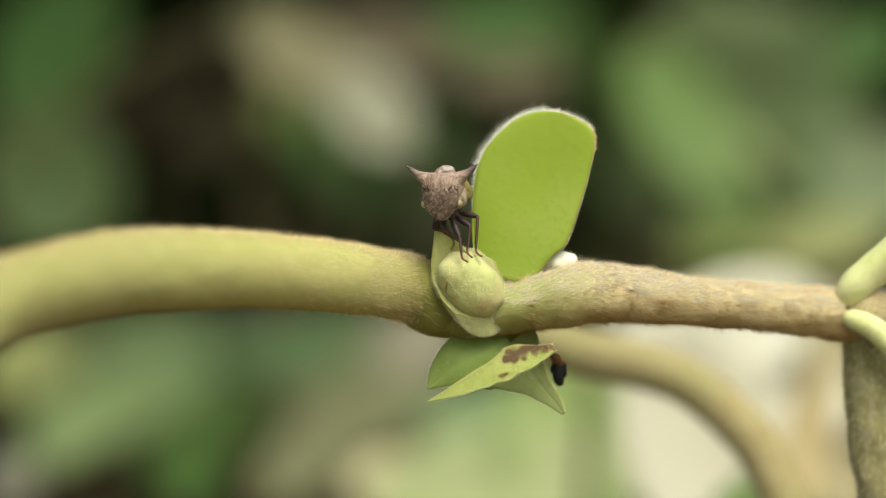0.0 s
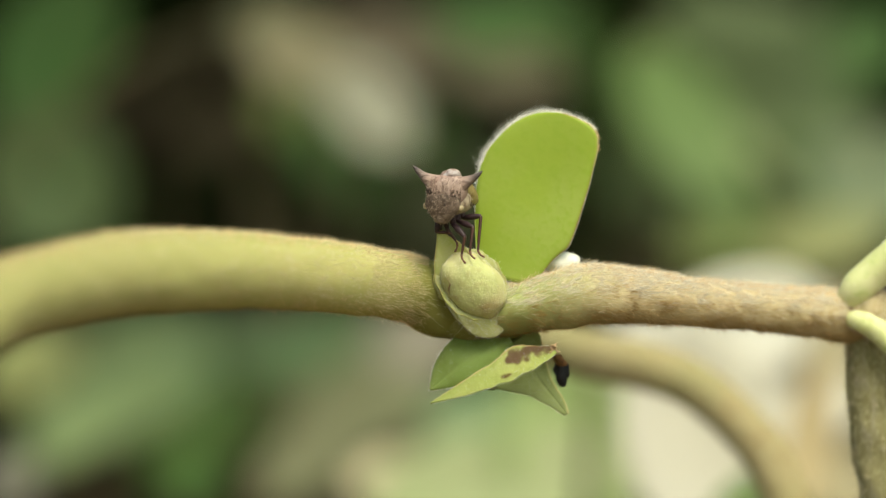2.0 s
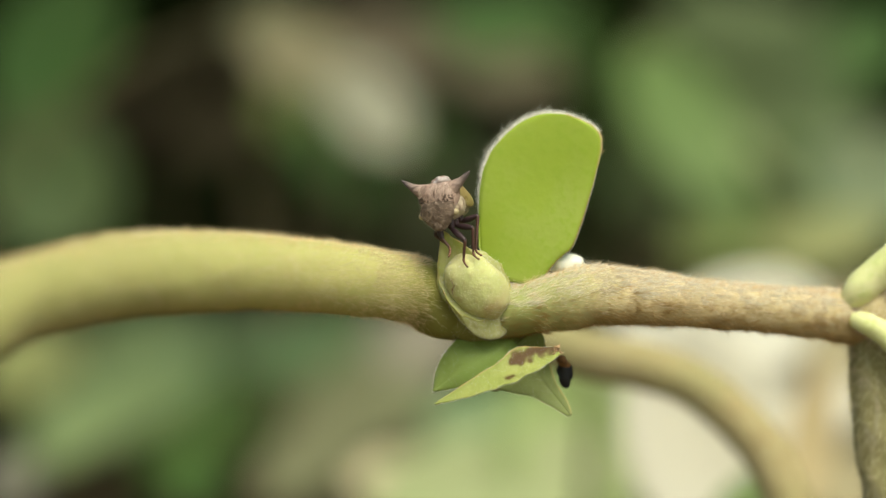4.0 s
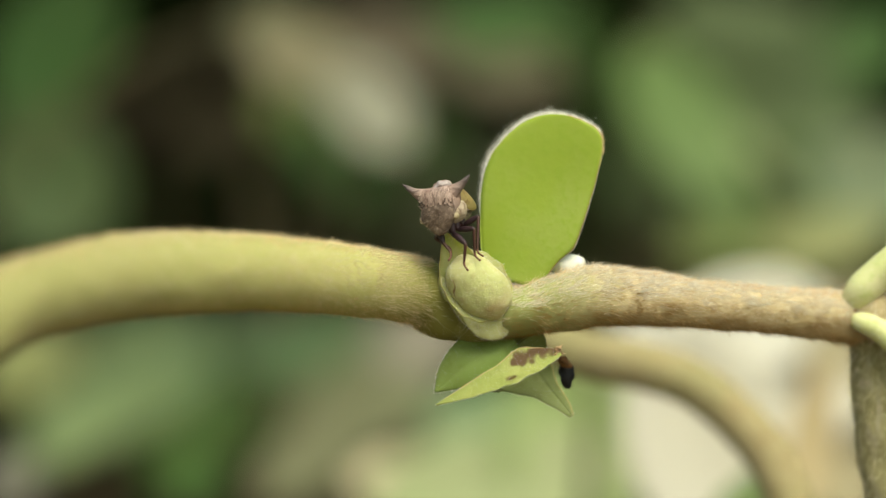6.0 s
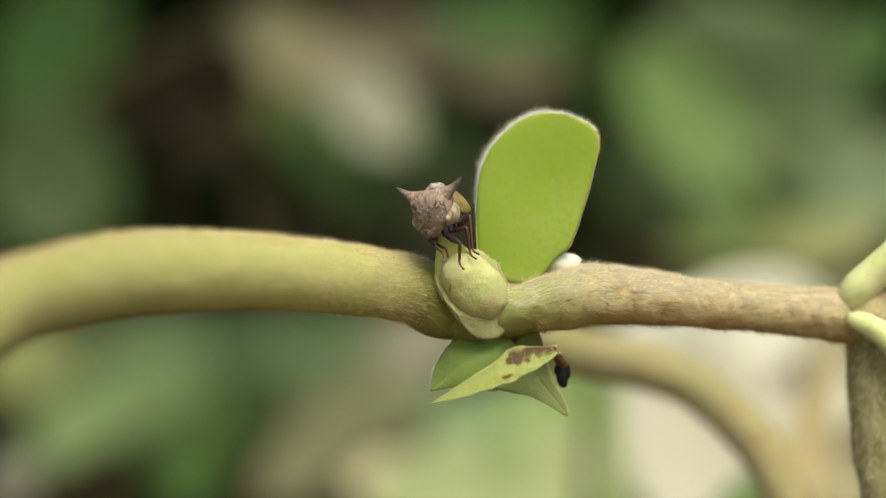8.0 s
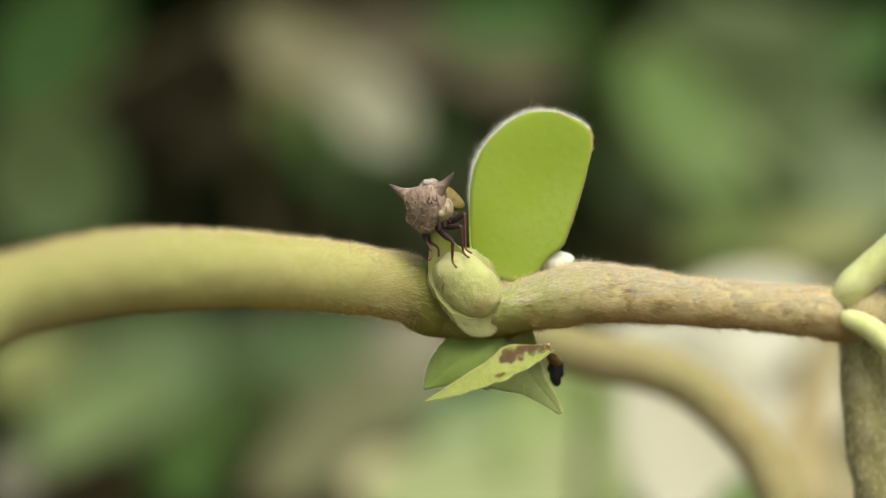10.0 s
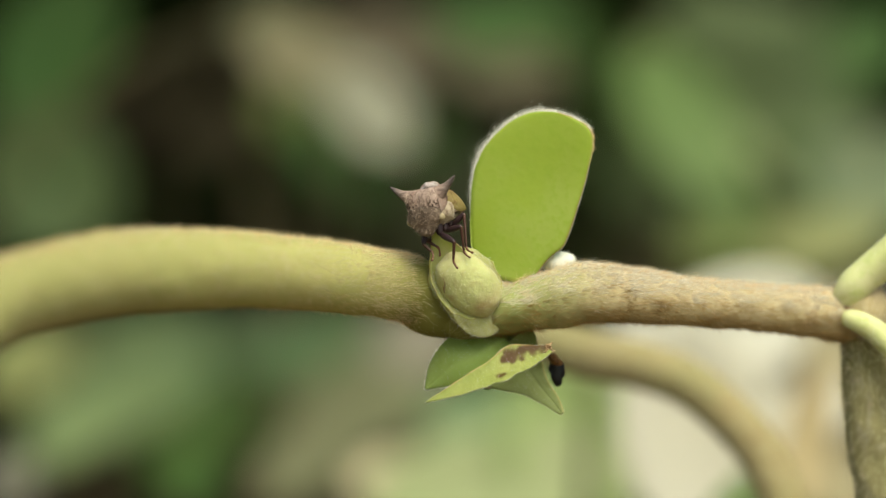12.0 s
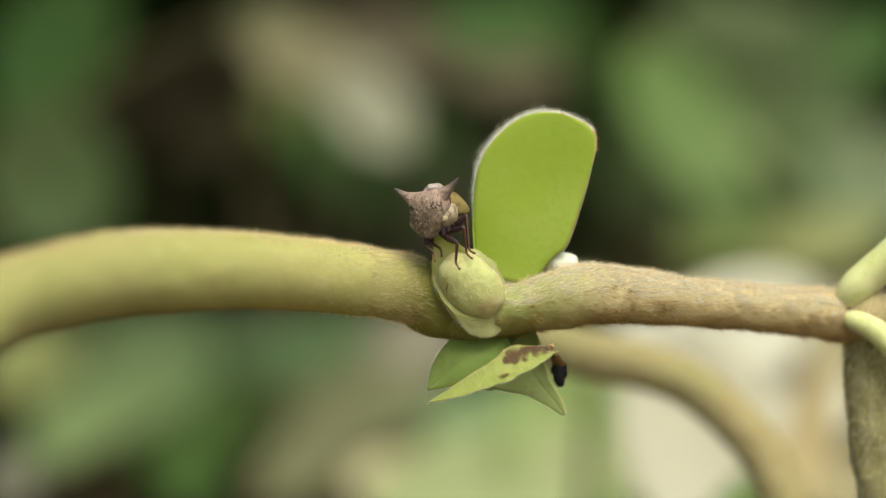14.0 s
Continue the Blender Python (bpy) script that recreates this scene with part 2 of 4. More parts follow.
def bounce_ground(m):
    """Pale brown ground before the shrubs, out of view, added to bounce warm light up; near-black soil under them."""
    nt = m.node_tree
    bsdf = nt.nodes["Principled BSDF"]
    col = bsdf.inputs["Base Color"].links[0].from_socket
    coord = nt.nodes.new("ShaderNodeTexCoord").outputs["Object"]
    pale_ground = ramp_mix(nt, noise_fac(nt, coord, 34, 0.4, 0.6), *BOUNCE_TONES)
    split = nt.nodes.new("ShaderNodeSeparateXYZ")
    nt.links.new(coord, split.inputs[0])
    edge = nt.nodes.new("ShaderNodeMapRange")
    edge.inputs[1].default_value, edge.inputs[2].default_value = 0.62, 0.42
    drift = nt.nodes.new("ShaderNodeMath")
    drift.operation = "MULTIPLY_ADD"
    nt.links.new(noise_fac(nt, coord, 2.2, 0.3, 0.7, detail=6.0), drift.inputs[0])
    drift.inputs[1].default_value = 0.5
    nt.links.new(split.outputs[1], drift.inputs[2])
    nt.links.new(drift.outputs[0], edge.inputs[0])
    nt.links.new(ramp_mix(nt, edge.outputs[0], col, pale_ground), bsdf.inputs["Base Color"])


bounce_ground(SOIL)
# near black, below real leaf colour: deep shade is put into the base colour
FAR_SHADE = organic("shade_foliage", (0.015, 0.028, 0.007), (0.023, 0.038, 0.010), None, 14, 120, 0.7, 0.2, 1.0, 0.1, (0.04, 0.07, 0.015), specular=0.05)
FAR_GREEN = organic("mid_foliage", (0.074, 0.162, 0.040), (0.090, 0.168, 0.045), None, 22, 160, 0.55, 0.3, 0.6, 0.3, (0.11, 0.195, 0.045))
FAR_MOSS = organic("moss_green_foliage", (0.094, 0.150, 0.052), (0.112, 0.158, 0.060), None, 22, 160, 0.55, 0.3, 0.6, 0.3, (0.11, 0.165, 0.05))
FAR_LIGHT = organic("light_foliage", (0.17, 0.265, 0.088), (0.20, 0.275, 0.11), None, 22, 160, 0.55, 0.3, 0.6, 0.3, (0.27, 0.40, 0.09))
FAR_SAGE = organic("sage_foliage", (0.168, 0.25, 0.122), (0.19, 0.255, 0.112), None, 22, 160, 0.6, 0.3, 0.6, 0.25, (0.32, 0.42, 0.2))
FAR_OLIVE = organic("olive_foliage", (0.28, 0.295, 0.125), (0.25, 0.28, 0.105), None, 22, 160, 0.6, 0.3, 0.6, 0.25, (0.3, 0.33, 0.1))
FAR_DRY = organic("dry_leaf_cream", (0.72, 0.70, 0.62), (0.67, 0.645, 0.54), None, 26, 200, 0.75, 0.4, 0.6, 0.35, (0.74, 0.71, 0.58))
FAR_PALE = organic("dry_leaf_pale", (0.37, 0.37, 0.29), (0.33, 0.325, 0.235), None, 26, 200, 0.75, 0.4, 0.6, 0.25, (0.46, 0.45, 0.33))
FAR_LIME = organic("pale_green_foliage", (0.37, 0.41, 0.22), (0.30, 0.37, 0.17), None, 22, 160, 0.6, 0.3, 0.6, 0.3, (0.5, 0.56, 0.24))
FAR_GREY = organic("dry_leaf_grey", (0.20, 0.205, 0.175), (0.22, 0.215, 0.17), None, 26, 200, 0.75, 0.4, 0.6, 0.2, (0.4, 0.38, 0.22))
FAR_TAN = organic("dry_leaf_tan", (0.56, 0.46, 0.28), (0.51, 0.42, 0.24), None, 26, 200, 0.75, 0.4, 0.6, 0.2, (0.55, 0.42, 0.16))
FAR_BEIGE = organic("dry_leaf_beige", (0.29, 0.265, 0.21), (0.26, 0.235, 0.18), None, 26, 200, 0.75, 0.4, 0.6, 0.2, (0.28, 0.25, 0.19))
FAR_BUFF = organic("dry_leaf_buff", (0.27, 0.245, 0.155), (0.24, 0.22, 0.13), None, 26, 200, 0.75, 0.4, 0.6, 0.2, (0.24, 0.21, 0.12))
FAR_CELADON = organic("celadon_foliage", (0.22, 0.29, 0.17), (0.25, 0.30, 0.18), None, 22, 160, 0.6, 0.3, 0.6, 0.3, (0.3, 0.4, 0.2))
FAR_JADE = organic("jade_foliage", (0.078, 0.142, 0.058), (0.095, 0.15, 0.062), None, 22, 160, 0.6, 0.3, 0.6, 0.3, (0.12, 0.22, 0.09))
FAR_SPRING = organic("spring_green_foliage", (0.33, 0.43, 0.17), (0.37, 0.44, 0.21), None, 22, 160, 0.6, 0.3, 0.6, 0.3, (0.4, 0.52, 0.2))
FAR_KHAKI = organic("dry_leaf_khaki", (0.185, 0.19, 0.105), (0.16, 0.175, 0.09), None, 26, 200, 0.75, 0.4, 0.6, 0.2, (0.2, 0.2, 0.1))
FAR_STRAW = organic("dry_leaf_straw", (0.56, 0.50, 0.33), (0.50, 0.45, 0.28), None, 26, 200, 0.75, 0.4, 0.6, 0.25, (0.56, 0.5, 0.33))
FAR_GREYB = organic("dry_leaf_grey_brown", (0.12, 0.10, 0.065), (0.10, 0.09, 0.052), None, 26, 200, 0.75, 0.4, 0.6, 0.15, (0.13, 0.1, 0.06))
FAR_OLIVEG = organic("olive_green_foliage", (0.17, 0.215, 0.06), (0.19, 0.22, 0.08), None, 22, 160, 0.6, 0.3, 0.6, 0.25, (0.2, 0.25, 0.06))
# darker than mid_foliage and low in gloss, standing for leaves in shade
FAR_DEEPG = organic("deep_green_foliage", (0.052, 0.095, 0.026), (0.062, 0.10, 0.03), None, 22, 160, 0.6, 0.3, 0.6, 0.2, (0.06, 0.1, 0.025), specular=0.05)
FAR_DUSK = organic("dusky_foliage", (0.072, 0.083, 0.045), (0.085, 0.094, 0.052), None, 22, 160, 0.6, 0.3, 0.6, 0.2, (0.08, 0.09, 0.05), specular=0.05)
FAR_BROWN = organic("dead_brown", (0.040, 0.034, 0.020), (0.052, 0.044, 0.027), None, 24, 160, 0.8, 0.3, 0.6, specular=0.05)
TWIG = organic("twig_bark", (0.10, 0.09, 0.05), (0.14, 0.11, 0.06), None, 60, 600, 0.85, 0.5, 0.3)


# ---- mesh tools (sizes in millimetres) ----
def part(name, bm, material, parent, label="", kind=""):
    """Links a bmesh, built in millimetres, as one mesh object under a thing or a part."""
    me = bpy.data.meshes.new(name)
    bmesh.ops.recalc_face_normals(bm, faces=bm.faces)
    bm.to_mesh(me)
    bm.free()
    me.transform(Matrix.Scale(MM, 4))
    me.polygons.foreach_set("use_smooth", [True] * len(me.polygons))
    for m in material if isinstance(material, tuple) else (material,):
        me.materials.append(m)
    ob = new(name, me)
    ob.parent = parent
    return tagged(ob, label, kind=kind)


def thing(name, label, category, group=""):
    return tagged(new(name), label, category, group)


def spline(points, n, chord=False):
    """n + 1 points along a smooth curve through rows of numbers; chord: free of overshoot where the rows lie unevenly in space."""
    p = np.array(points, float)
    gaps = np.ones(len(p) - 1)
    if chord:
        gaps = np.linalg.norm(np.diff(p[:, :3], axis=0), axis=1) + 1e-9
    slope = np.diff(p, axis=0) / gaps[:, None]
    m = np.vstack([slope[:1], (slope[1:] * gaps[:-1, None] + slope[:-1] * gaps[1:, None]) / (gaps[1:] + gaps[:-1])[:, None], slope[-1:]])
    out = []
    for u in np.linspace(0, len(p) - 1, n + 1):
        i = min(int(u), len(p) - 2)
        t, g = u - i, gaps[i]
        out.append((2 * t ** 3 - 3 * t * t + 1) * p[i] + (t ** 3 - 2 * t * t + t) * g * m[i] + (3 * t * t - 2 * t ** 3) * p[i + 1] + (t ** 3 - t * t) * g * m[i + 1])
    return np.array(out)


def frames_along(path):
    """Tangent, side and up vectors along a path, free of twist."""
    tang = np.gradient(path, axis=0)
    tang /= np.linalg.norm(tang, axis=1)[:, None]
    side = np.cross(tang[0], (0.0, 0.0, 1.0))
    if np.linalg.norm(side) < 0.1:
        side = np.cross(tang[0], (0.0, 1.0, 0.0))
    sides = []
    for t in tang:
        side = side - t * np.dot(side, t)
        side = side / np.linalg.norm(side)
        sides.append(side)
    sides = np.array(sides)
    return tang, sides, np.cross(sides, tang)


def tube(bm, rows, n=24, sides=16, rough=0.0, scale=1.0, flat=1.0):
    """A closed tube through rows of (x, y, z, radius), uneven by rough."""
    s = spline(rows, n, True)
    path, rad = s[:, :3], s[:, 3]
    tang, side, up = frames_along(path)
    rings = []
    for i in range(len(path)):
        ring = []
        for k in range(sides):
            a = 2 * math.pi * k / sides
            d = side[i] * math.cos(a) + up[i] * math.sin(a) * flat
            r = rad[i]
            if rough:
                r *= 1 + rough * noise.noise(Vector(path[i] * scale + d * 2.0))
            ring.append(bm.verts.new(path[i] + d * r))
        rings.append(ring)
    for a, b in zip(rings, rings[1:]):
        for k in range(sides):
            bm.faces.new((a[k], a[(k + 1) % sides], b[(k + 1) % sides], b[k]))
    for ring, end, way in ((rings[0], path[0], -tang[0]), (rings[-1], path[-1], tang[-1])):
        tip = bm.verts.new(end + way * np.linalg.norm(np.array(ring[0].co) - end) * 0.5)
        for k in range(sides):
            bm.faces.new((ring[k], ring[(k + 1) % sides], tip))
    return s


def lump(bm, centre, radii, turn=(0, 0, 0), rough=0.0, scale=1.0, segments=24, power=1.0, shape=None):
    """A rounded body; power below 1 squares it, shape bends its points."""
    m = pose(*centre, *turn)
    made = bmesh.ops.create_uvsphere(bm, u_segments=segments, v_segments=max(8, segments * 2 // 3), radius=1.0)["verts"]
    for v in made:
        c = Vector([math.copysign(abs(q) ** power, q) for q in v.co])
        if shape:
            c = Vector(shape(c))
        p = Vector((c.x * radii[0], c.y * radii[1], c.z * radii[2]))
        if rough:
            p *= 1 + rough * noise.noise(p * scale + Vector(centre))
        v.co = m @ p
    return made


def blade(bm, base, tip, face, half_widths, thick=0.2, cup=0.0, bend=0.0, wave=0.0, seed=0, n=26, across=12, rib=0.0, ragged=0.0):
    """A leaf blade with thickness from base to tip. face: the way its upper side looks; half_widths: (left, right) along it;
    cup lifts its edges, bend bows it along, wave ruffles it, ragged frays its outline."""
    base, tip, face = (np.array(q, float) for q in (base, tip, face))
    along = tip - base
    length = np.linalg.norm(along)
    along /= length
    face = face - along * np.dot(face, along)
    face /= np.linalg.norm(face)
    right = np.cross(along, face)
    steps = np.linspace(0, 1, n + 1)
    if callable(half_widths):
        steps = 1 - (1 - steps) ** 1.7
        w = [half_widths(t) for t in steps]
    else:
        w = spline(half_widths, n)
    grid = ([], [])
    for i in range(n + 1):
        t = steps[i]
        for which, row in enumerate(grid):
            line = []
            for k in range(across + 1):
                u = 2 * k / across - 1
                half = w[i][1] if u > 0 else w[i][0]
                half = max(half, 0.02)
                if ragged:
                    q = Vector((t * length * 1.3, 5.0 * (u > 0), seed * 3.1))
                    half *= 1 + ragged * (noise.noise(q) + 0.6 * noise.noise(q * 3.7))
                edge = 1 - abs(u) ** 6 * 0.9
                lift = cup * u * u * half + bend * length * (4 * t * (1 - t)) - rib * math.exp(-(u / 0.08) ** 2)
                p = base + along * (t * length) + right * (u * half)
                if wave:
                    lift += wave * noise.noise(Vector(p * (2.2 / length) + seed * 7.3))
                lift += (0.5 if which == 0 else -0.5) * thick * edge
                line.append(bm.verts.new(p + face * lift))
            row.append(line)
    for which, rows in enumerate(grid):
        for a, b in zip(rows, rows[1:]):
            for k in range(across):
                bm.faces.new((a[k], a[k + 1], b[k + 1], b[k]))
    top, low = grid
    loop = [(i, 0) for i in range(n)] + [(n, k) for k in range(across)] + [(i, across) for i in range(n, 0, -1)] + [(0, k) for k in range(across, 0, -1)]
    for (i, k), (j, l) in zip(loop, loop[1:] + loop[:1]):
        bm.faces.new((top[i][k], top[j][l], low[j][l], low[i][k]))
    return [(np.array(top[i][k].co) + np.array(low[i][k].co)) / 2 for i, k in loop], face


def hair_mesh(name, roots, parent, material, label, thick=0.012):
    """Many tapered, bent hairs in one mesh. roots: rows of (place, way, length, bend)."""
    verts, faces = [], []
    for p, d, length, bow in roots:
        side = np.cross(d, (0.3, 0.5, 0.8))
        side /= np.linalg.norm(side) + 1e-9
        other = np.cross(d, side)
        mid = p + d * length * 0.55 + bow * length * 0.15
        end = p + d * length * 0.95 + bow * length * 0.5
        i = len(verts)
        for c, r in ((p, thick), (mid, thick * 0.75)):
            for a in (0, 2.094, 4.189):
                verts.append(c + (side * math.cos(a) + other * math.sin(a)) * r)
        verts.append(end)
        for k in range(3):
            l = (k + 1) % 3
            faces += [(i + k, i + l, i + 3 + l, i + 3 + k), (i + 3 + k, i + 3 + l, i + 6)]
    me = bpy.data.meshes.new(name)
    me.from_pydata([tuple(v * MM) for v in verts], [], faces)
    me.polygons.foreach_set("use_smooth", [True] * len(me.polygons))
    me.materials.append(material)
    ob = new(name, me)
    ob.parent = parent
    return tagged(ob, label, kind="stuff")


def surface_hairs(bm, count, length, seed, spread=0.5):
    """Hair roots scattered evenly over the faces of a bmesh."""
    gen = np.random.default_rng(seed)
    bmesh.ops.recalc_face_normals(bm, faces=bm.faces)
    faces = list(bm.faces)
    weight = np.array([f.calc_area() for f in faces])
    roots = []
    for k in gen.choice(len(faces), count, p=weight / weight.sum()):
        f = faces[k]
        mix = gen.dirichlet([1.0] * len(f.verts))
        p = sum((np.array(v.co) * m for v, m in zip(f.verts, mix)), np.zeros(3))
        d = np.array(f.normal) + gen.normal(0, spread, 3)
        d /= np.linalg.norm(d) + 1e-9
        roots.append((p, d, length * gen.uniform(0.4, 1.3), gen.normal(0, 0.6, 3)))
    return roots


def tube_hairs(rng, s, count, length, lean, start=0.0, stop=1.0, sweep=1.0, spread=0.35, keep=None, skin=(0.0, 1.0)):
    """Hair roots round a tube whose rows tube() returned; keep(out, place) picks where they grow. lean: 0 upright, 1 lying along it; sweep: -1 or 1, which way;
    skin: the tube's own rough and scale."""
    path, rad = s[:, :3], s[:, 3]
    tang, side, up = frames_along(path)
    roots = []
    for _ in range(count):
        f = rng.uniform(start, stop) * (len(path) - 1.001)
        i, t = int(f), f % 1
        a = rng.uniform(0, 2 * math.pi)
        out = (side[i] * (1 - t) + side[i + 1] * t) * math.cos(a) + (up[i] * (1 - t) + up[i + 1] * t) * math.sin(a)
        axis = path[i] * (1 - t) + path[i + 1] * t
        r = (rad[i] * (1 - t) + rad[i + 1] * t) * (1 + skin[0] * noise.noise(Vector(axis * skin[1] + out * 2.0)))
        p = axis + out * r * 0.985
        if keep and not keep(out, p):
            continue
        d = out * (1 - lean) + tang[i] * lean * sweep + rng.normal(0, spread, 3)
        d /= np.linalg.norm(d)
        roots.append((p, d, length * rng.uniform(0.5, 1.25), rng.normal(0, 0.5, 3) + tang[i] * sweep * 0.4))
    return roots


def fringe(name, edge, face, count, length, parent, material, label, start=0.0, stop=1.0, thick=0.008):
    """Short hairs standing off the outline that blade() returned."""
    pts = np.array(edge)
    step = np.cumsum(np.r_[0, np.linalg.norm(np.diff(pts, axis=0), axis=1)])
    step /= step[-1]
    centre = pts.mean(axis=0)
    gen = np.random.default_rng(len(name) + count)
    roots = []
    for _ in range(count):
        f = gen.uniform(start, stop)
        p = np.array([np.interp(f, step, pts[:, k]) for k in range(3)])
        q = np.array([np.interp(min(f + 0.01, 1.0), step, pts[:, k]) for k in range(3)])
        out = np.cross(q - p, face)
        out /= np.linalg.norm(out) + 1e-9
        if np.dot(out, p - centre) < 0:
            out = -out
        d = out + gen.normal(0, 0.5, 3)
        d /= np.linalg.norm(d)
        roots.append((p - out * 0.03, d, length * gen.uniform(0.4, 1.3), gen.normal(0, 0.6, 3)))
    hair_mesh(name, roots, parent, material, label, thick)


# ---- ground and the bank behind ----
GROUND_Z = -0.35


def ground_sheet():
    bm = bmesh.new()
    size, n = 60.0, 60
    ticks = [math.copysign(abs(u) ** 3, u) * size for u in np.linspace(-1, 1, n + 1)]
    grid = []
    for y in ticks:
        row = []
        for x in ticks:
            # a bank of earth, added as a dark backdrop, rises behind the shrubs and runs out level
            rise = 1.15 / (1 + math.exp(-(y - 1.15) * 7)) * math.exp(-(x / 7) ** 2)
            z = GROUND_Z + rise + 0.02 * noise.noise(Vector((x * 3, y * 3, 0)))
            row.append(bm.verts.new((x * 1000, y * 1000, z * 1000)))
        grid.append(row)
    for a, b in zip(grid, grid[1:]):
        for k in range(n):
            bm.faces.new((a[k], a[k + 1], b[k + 1], b[k]))
    tagged(part("ground", bm, SOIL, None), "near-black soil bank for deep shade, pale ground added for bounce", "ground", kind="structure")


ground_sheet()


# ---- the vine ----
vine = thing("vine", "hairy yellow-green climbing vine with a young leaf, bud and bracts", "plant")
rng = np.random.default_rng(5)


def with_radius(points, radii):
    return [(*p, r) for p, r in zip(points, radii)]


def vine_stems():
    bm = bmesh.new()
    s = tube(bm, with_radius(
        [(-46, -46, -352), (-44, -44, -120), (-40, -38, -30), (-26.14, -30.00, -5.00), (-23.80, -25.00, -2.79), (-21.38, -21.00, -1.94), (-18.78, -17.00, -1.38), (-15.95, -13.50, -1.22), (-12.95, -10.00, -1.21), (-9.81, -6.40, -1.42), (-6.49, -3.20, -1.76), (-3.37, -0.40, -2.30), (-1.80, 0.80, -2.64), (-0.51, 1.60, -3.30), (2.41, 2.20, -4.30)],
        (3.2, 3.0, 2.6, 2.3, 2.22, 2.28, 2.38, 2.36, 2.28, 2.22, 2.19, 2.12, 2.14, 2.3, 1.7)), 128, 28, 0.05, 0.6)
    main = part("main_stem", bm, STEM, vine, "thick downy yellow-green stem")
    hair_mesh("stem_down", tube_hairs(rng, s, 34000, 0.36, 0.68, 0.20, 0.90, spread=0.2, keep=lambda out, p: (p[0] < -2.1 + 0.9 * noise.noise(Vector(p) * 1.1) - 0.5 * out[2] + rng.normal(0, 0.45) or rng.uniform() < 0.05) and rng.uniform() < (0.62 + 0.75 * min(0.0, out[2] + 0.15)) * min(1.0, max(0.45, 1 + (p[0] + 7) / 14)), skin=(0.05, 0.6)), main, HAIR, "fine cream hairs", 0.010)
    hair_mesh("stem_fuzz", tube_hairs(rng, s, 26000, 0.36, 0.30, 0.22, 0.88, keep=lambda out, p: p[0] < -1.2 and (out[2] > 0.70 or rng.uniform() < (0.28 if out[2] < -0.35 else 0.10)), skin=(0.05, 0.6)), main, HAIR_RUST, "short golden fuzz", 0.007)
    hair_mesh("stem_collar_hairs", tube_hairs(rng, s, 24000, 0.46, 0.86, 0.72, 0.93, spread=0.16, keep=lambda out, p: p[0] < -2.0 + 1.0 * noise.noise(Vector(p) * 1.1) - 0.5 * out[2] + rng.normal(0, 0.45) and rng.uniform() < (p[0] + 9.0) / 7.0 * (0.85 + 0.7 * min(0.0, out[2])), skin=(0.05, 0.6)), main, HAIR, "long pale hairs at the node", 0.009)

    bm = bmesh.new()
    s = tube(bm, with_radius(
        [(1.70, 1.50, -4.20), (4.19, 0.60, -3.79), (6.00, 0.60, -3.47), (9.23, 0.40, -2.89), (12.14, 0.60, -3.00), (15.08, 1.20, -3.30), (18.85, 2.40, -3.65), (22.69, 3.80, -4.02), (25.83, 5.00, -4.34), (27.78, 5.60, -4.66)],
        (1.7, 1.62, 1.75, 1.88, 1.72, 1.5, 1.48, 1.5, 1.66, 1.6)), 70, 24, 0.10, 0.8)
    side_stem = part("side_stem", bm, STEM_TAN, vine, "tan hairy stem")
    # hairs pale above, sparse below: part real growth, part top-lit shading built in
    hair_mesh("side_stem_hairs", tube_hairs(rng, s, 34000, 0.42, 0.80, 0.01, 0.97, spread=0.17, keep=lambda out, p: rng.uniform() < (0.42 + 0.9 * out[2] + 0.5 * noise.noise(Vector(p) * 1.2)) * min(1.0, max(0.35, (p[0] - 1.5) / 6)), skin=(0.10, 0.8)), side_stem, HAIR_TAN, "dense tan hairs", 0.009)
    hair_mesh("side_stem_bristles", tube_hairs(rng, s, 3000, 0.42, 0.42, 0.16, 0.97, spread=0.25, skin=(0.10, 0.8)), side_stem, HAIR_RUST, "standing rusty bristles", 0.008)
    hair_mesh("side_stem_silk", tube_hairs(rng, s, 36000, 0.58, 0.88, 0.02, 0.97, spread=0.12, keep=lambda out, p: out[2] + 0.35 * noise.noise(Vector(p) * 0.9) > 0.02 + 0.2 * rng.uniform() and rng.uniform() < max(0.3, (p[0] - 2.5) / 5), skin=(0.10, 0.8)), side_stem, HAIR_PEACH, "long pale peach hairs", 0.011)
    hair_mesh("side_stem_fuzz", tube_hairs(rng, s, 12000, 0.44, 0.34, 0.10, 0.97, spread=0.22, keep=lambda out, p: out[2] > 0.82 and noise.noise(Vector(p) * 1.6) > -0.25, skin=(0.10, 0.8)), side_stem, HAIR_RUST, "standing rusty fuzz", 0.009)
    # brown below: real tufts that also stand in for the underside's shade
    hair_mesh("side_stem_nap", tube_hairs(rng, s, 24000, 0.46, 0.66, 0.03, 0.97, spread=0.2, keep=lambda out, p: out[1] < 0.3 and out[2] < 0.05 + 0.35 * math.exp(-((p[0] - 10.8) / 1.8) ** 2) and rng.uniform() < 0.6 + 0.6 * noise.noise(Vector(p) * 1.4), skin=(0.10, 0.8)), side_stem, HAIR_BROWN, "patchy brown tufts below, partly standing for underside shade", 0.009)

    bm = bmesh.new()
    s = tube(bm, with_radius(
        [(28.00, 5.80, -4.29), (28.19, 5.80, -6.67), (28.48, 6.00, -10.42), (29.39, 6.50, -15.69), (31.59, 8.00, -24.90), (40, 14, -110), (44, 20, -352)],
        (1.8, 1.75, 1.9, 2.1, 2.3, 2.6, 3.2)), 50, 20, 0.14, 0.7)
    down = part("hanging_stem", bm, STEM_BROWN, vine, "brown hairy older stem")
